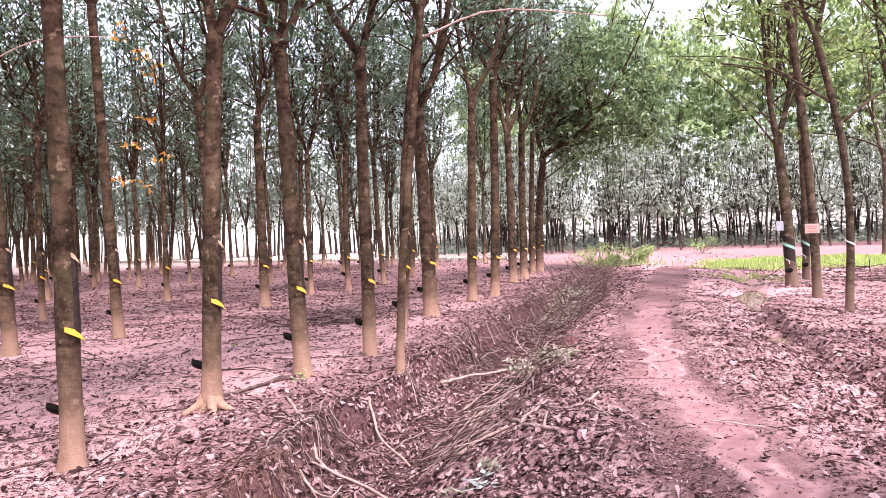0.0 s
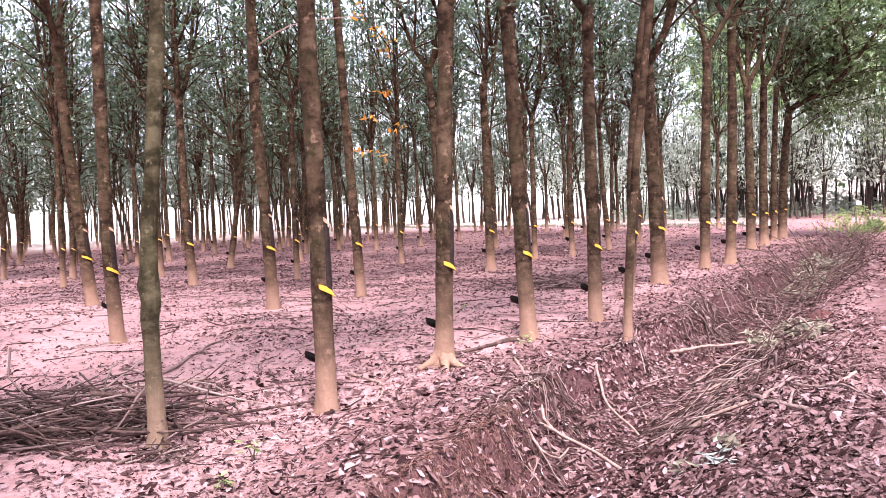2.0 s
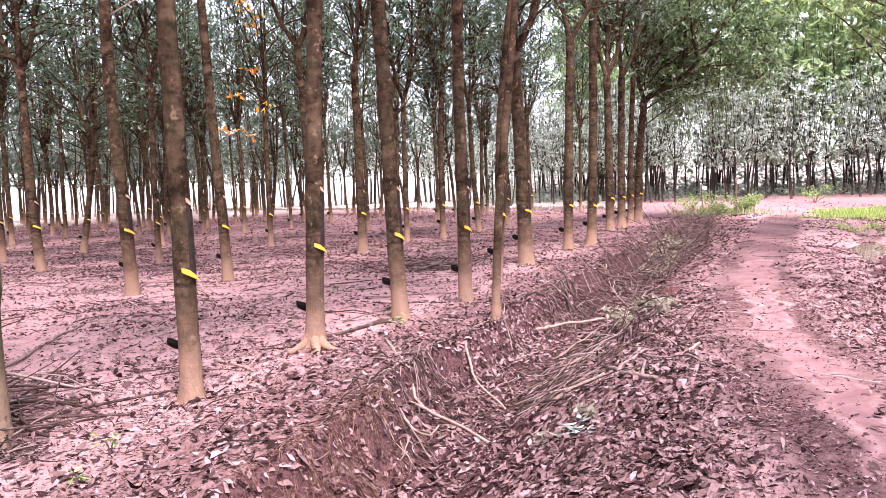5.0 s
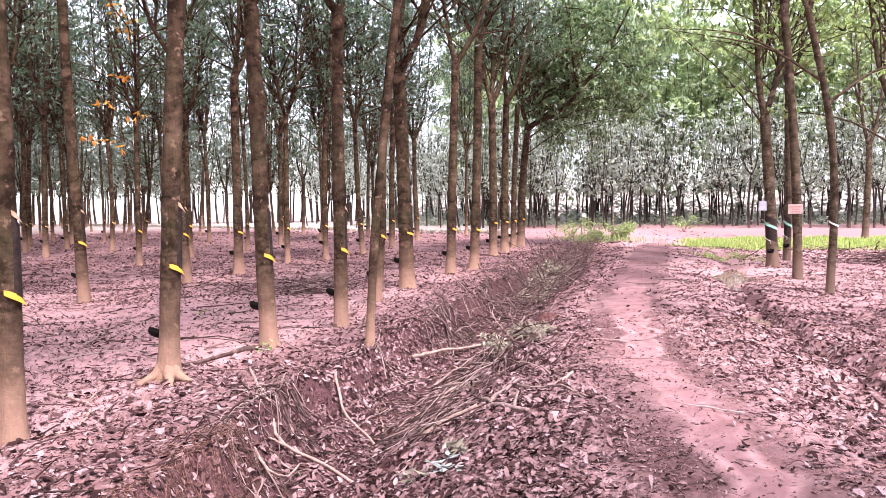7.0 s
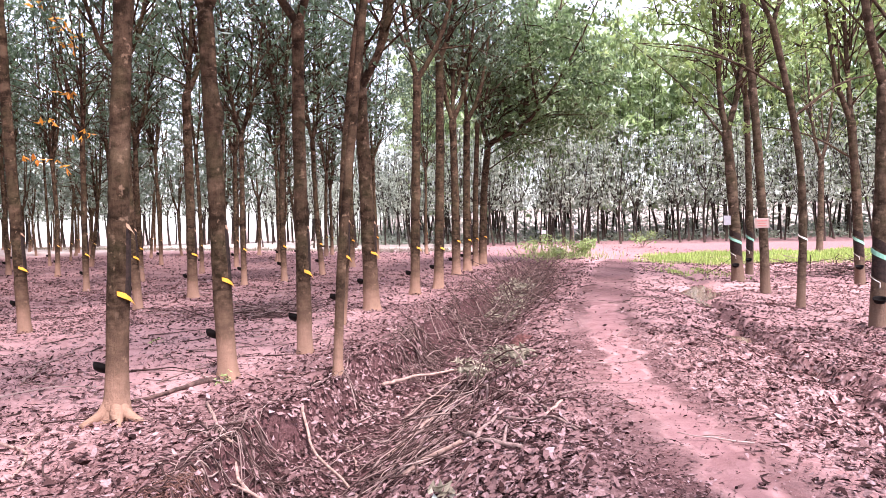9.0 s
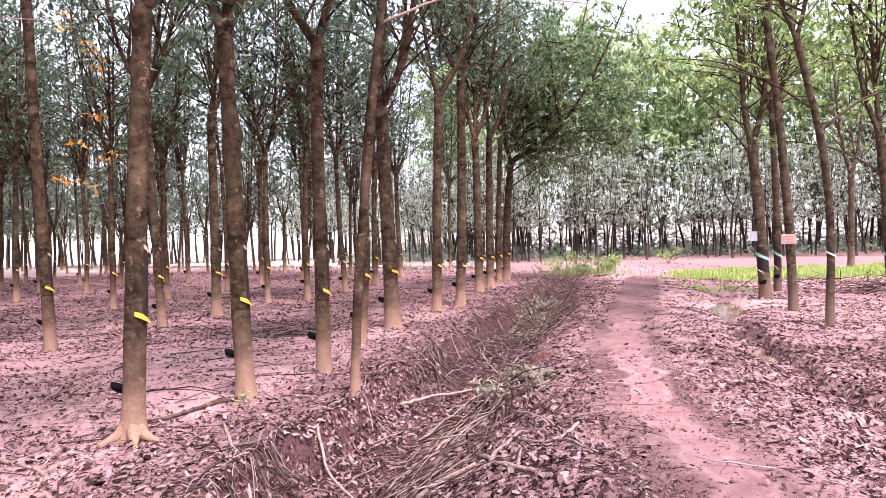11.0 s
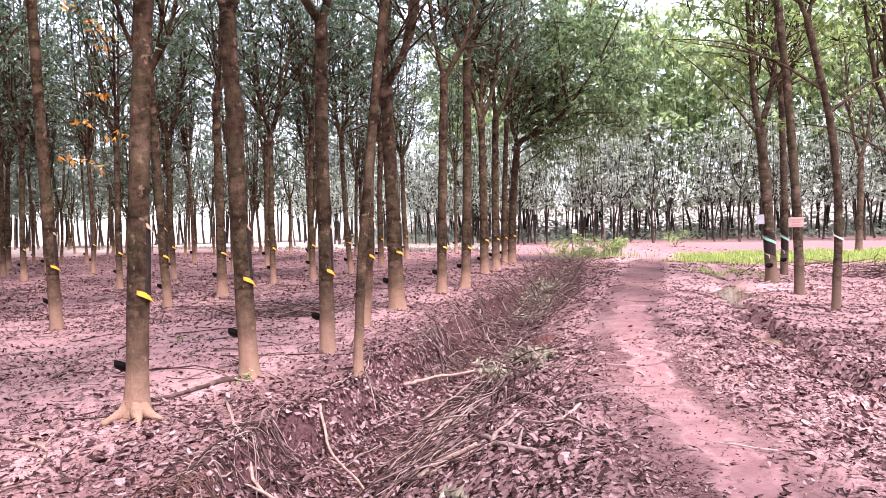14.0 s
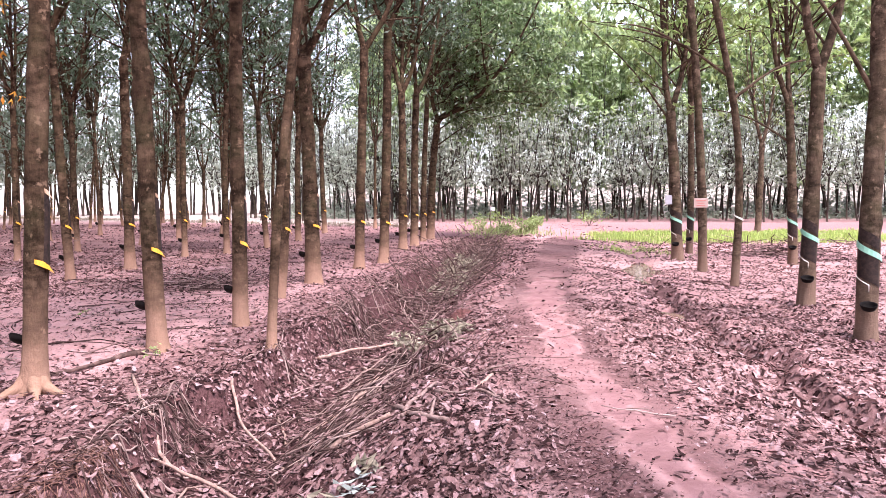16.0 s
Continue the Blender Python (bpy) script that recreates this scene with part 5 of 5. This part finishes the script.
def grass(name, label, n, place, height, seed, material=GRASS):
    r = np.random.default_rng(seed)
    xy = np.array([place(r) for k in range(n)])
    patch = 0.7 + 0.3 * np.sin(2.1 * xy[:, 0] + 1.3 * np.sin(1.7 * xy[:, 1])) + 0.2 * np.sin(5.3 * xy[:, 1] + xy[:, 0])
    az, h = r.uniform(0, 2 * P, n), height * r.uniform(0.4, 1.25, n) * np.clip(patch, 0.3, 1.3)
    lean = r.uniform(0.1, 0.5, n) * h
    d, w = np.stack([np.cos(az), np.sin(az)], 1), np.stack([-np.sin(az), np.cos(az)], 1) * 0.012
    z = ground_z(xy[:, 0], xy[:, 1])
    rows = []
    for u, k in ((0, 1), (0, -1), (0.55, 0.8), (0.55, -0.8), (1, 0)):
        q = xy + d * (lean * u * u)[:, None] + w * k
        rows.append(np.concatenate([q, (z - 0.01 + h * u)[:, None]], 1))
    i = 5 * np.arange(n)[:, None]
    f = np.concatenate([i + np.array([t]) for t in ((0, 1, 3), (0, 3, 2), (2, 3, 4))])
    tagged(new(name, mesh_fast(name, np.stack(rows, 1).reshape(-1, 3), f, material)), label, "grass", kind="stuff")


grass("grass", "strip of bright green grass along the dirt road", 21000, lambda r: (lambda u, v: (8.2 + 10.5 * u + 3.0 * v, 25.2 - 1.5 * u + 7.5 * v))(r.uniform(-0.04, 1.04) + r.normal(0, 0.03), 1.2 * r.beta(1.6, 1.6) - 0.1), 0.2, 31)
grass("grass", "patch of short green grass by a puddle", 700, lambda r: (8.0 + r.normal(0, 0.5), 20.8 + r.normal(0, 0.8)), 0.12, 32)
grass("dry_grass", "pale dry grass along the plantation edge", 8000, lambda r: (lambda x: (x, 43.5 - 0.88 * x + r.normal(1.5, 1.2)))(r.uniform(-40, 3)), 0.26, 33, PALE_WEED)
grass("grass", "ragged green grass on the end of the ditch", 1200, lambda r: (6.6 + r.normal(0, 0.9), 33.5 + r.normal(0, 2)), 0.35, 34, WEED)


def shrub(x, y, height, width, seed, material, label, stems=7, count=26, size=0.09):
    r = np.random.default_rng(seed)
    ob = thing("shrub", label, "shrub", (x, y, float(ground_z(x, y))), "weeds and shrubs")
    tips = []
    for k in range(stems):
        a = r.uniform(0, 2 * P)
        end = np.array((math.cos(a) * width * r.uniform(0.3, 1), math.sin(a) * width * r.uniform(0.3, 1), height * r.uniform(0.55, 1)))
        line = spline([(0, 0, -0.05), end * (0.35, 0.35, 0.55), end], 7)
        child("stem", mesh_from("stem", *tube(line, np.linspace(0.008, 0.003, 7) * max(1, height * 1.5), 5), TWIG), ob)
        tips += [line[3], line[5], line[6]]
    v, f = leaf_cloud(r, np.array(tips), 0.13 * max(0.4, height), count, size, 0.35)
    child("foliage", mesh_fast("foliage", v, f, material), ob)
    return ob


GREENW, DRYW = "green leafy shrub at the end of the ditch", "pale dusty weed growing on the ditch bank"
for k, (x, y, h, w) in enumerate(((7.2, 31.9, 0.7, 0.6), (6.6, 34.3, 1.0, 0.8), (5.9, 36.0, 0.8, 0.8), (7.9, 33.6, 0.8, 0.5), (6.2, 31.0, 0.5, 0.5), (8.2, 35.0, 0.6, 0.5), (13.0, 41.5, 0.9, 1.2))):
    shrub(x, y, h, w, 300 + k, WEED, GREENW, 9, 16, 0.14)
for k, (x, y, h, w) in enumerate(((2.1, 16.2, 0.35, 0.5), (2.35, 18.0, 0.5, 0.5), (2.9, 19.6, 0.5, 0.6), (2.3, 17.2, 0.3, 0.45), (0.75, 8.2, 0.2, 0.4), (1.0, 8.5, 0.16, 0.35), (1.7, 14.3, 0.3, 0.4))):
    shrub(x, y, h, w, 320 + k, PALE_WEED, DRYW, 8, 15, 0.085)
for k, (x, y) in enumerate(((-2.81, 3.54), (-2.9, 4.0), (-3.6, 11.0))):
    shrub(x, y, 0.1, 0.05, 340 + k, WEED, "tiny green seedling on bare soil", 2, 3, 0.06)
shrub(-1.98, 8.36, 0.1, 0.14, 345, WEED, "low green weed at the foot of a trunk", 5, 4, 0.05)
BLUISH = leaf_material("grey_leaf", (0.2, 0.22, 0.2), (0.33, 0.35, 0.33), (0.5, 0.5, 0.5), (0.25, 0.27, 0.25), 0.5, 0.2)
for k, (x, y) in enumerate(((0.04, 4.82), (-0.14, 4.86), (0.1, 4.98))):
    shrub(x, y, 0.09, 0.12, 350 + k, PALE_WEED if k else BLUISH, "small grey-green weed among dead leaves", 4, 3, 0.1)


def puddle(cx, cy, ax, ay, label):
    r = np.random.default_rng(int(cx * 100))
    z = float(ground_z(cx, cy)) + (0.125 if ay > 1 else 0.08)
    bm = bmesh.new()
    vs = []
    for t in np.linspace(0, 2 * P, 40, endpoint=False):
        q = 0.75 + 0.12 * math.sin(3 * t + 1) + 0.08 * math.sin(7 * t)
        x, y = q * ax * math.cos(t), q * ay * math.sin(t)
        vs.append(bm.verts.new((cx + x + 0.28 * y, cy + y, z)))
    bm.faces.new(vs)
    me = bpy.data.meshes.new("puddle")
    bm.to_mesh(me)
    bm.free()
    me.materials.append(WATER)
    tagged(new("puddle", me), label, "puddle", kind="structure")


puddle(6.1, 16.0, 1.0, 2.8, "shallow muddy puddle among the leaves")
puddle(4.12, 9.8, 0.2, 0.6, "small yellowish puddle in the gully")


def box(name, size, at, material, parent, label="", turn=0.0, bevel=0.004):
    bm = bmesh.new()
    bmesh.ops.create_cube(bm, size=1, matrix=Matrix.Diagonal((*size, 1)))
    bmesh.ops.bevel(bm, geom=bm.edges[:], offset=bevel, segments=1, affect="EDGES")
    ob = part(name, bm, material, parent, label)
    ob.matrix_local = pose(*at, 0, 0, turn)
    return ob


def board_sign(x, y, z, w, h, material, label, turn, lines):
    ob = thing("board_sign", label, "sign", (x, y, z), "plantation boards")
    ob.rotation_euler[2] = radians(turn)
    box("board", (w, 0.012, h), (0, 0, 0), material, ob)
    for k in range(lines):
        box("lettering", (w * (0.72, 0.5, 0.62)[k % 3], 0.003, h * 0.1), (0, -0.0075, h * (0.24 - 0.26 * k)), INK, ob, bevel=0.0008)
    return ob


board_sign(6.93, 14.93, 1.46, 0.27, 0.19, BOARD, "small pinkish board with faded red lines on a trunk", -20, 3)
board_sign(7.36, 17.5, 1.52, 0.16, 0.22, BOARD_WHITE, "small white board fixed beside a trunk", -20, 0)


def post_sign(x, y, h, w, material, label):
    ob = thing("post_sign", label, "sign", (x, y, float(ground_z(x, y))), "plantation boards")
    v, f = tube(spline([(0, 0, -0.1), (0.01, 0, h * 0.5), (0, 0, h)], 6), 0.04, 8)
    child("post", mesh_from("post", v, f, POST), ob)
    box("board", (w, 0.02, w * 0.8), (0.12, -0.05, h - 0.2), material, ob)
    return ob


post_sign(7.92, 36.3, 1.5, 0.2, BOARD_WHITE, "white board on a short dark post by the road")
post_sign(7.29, 41.5, 1.2, 0.26, BOARD_WHITE, "white board on a low post beyond the ditch")
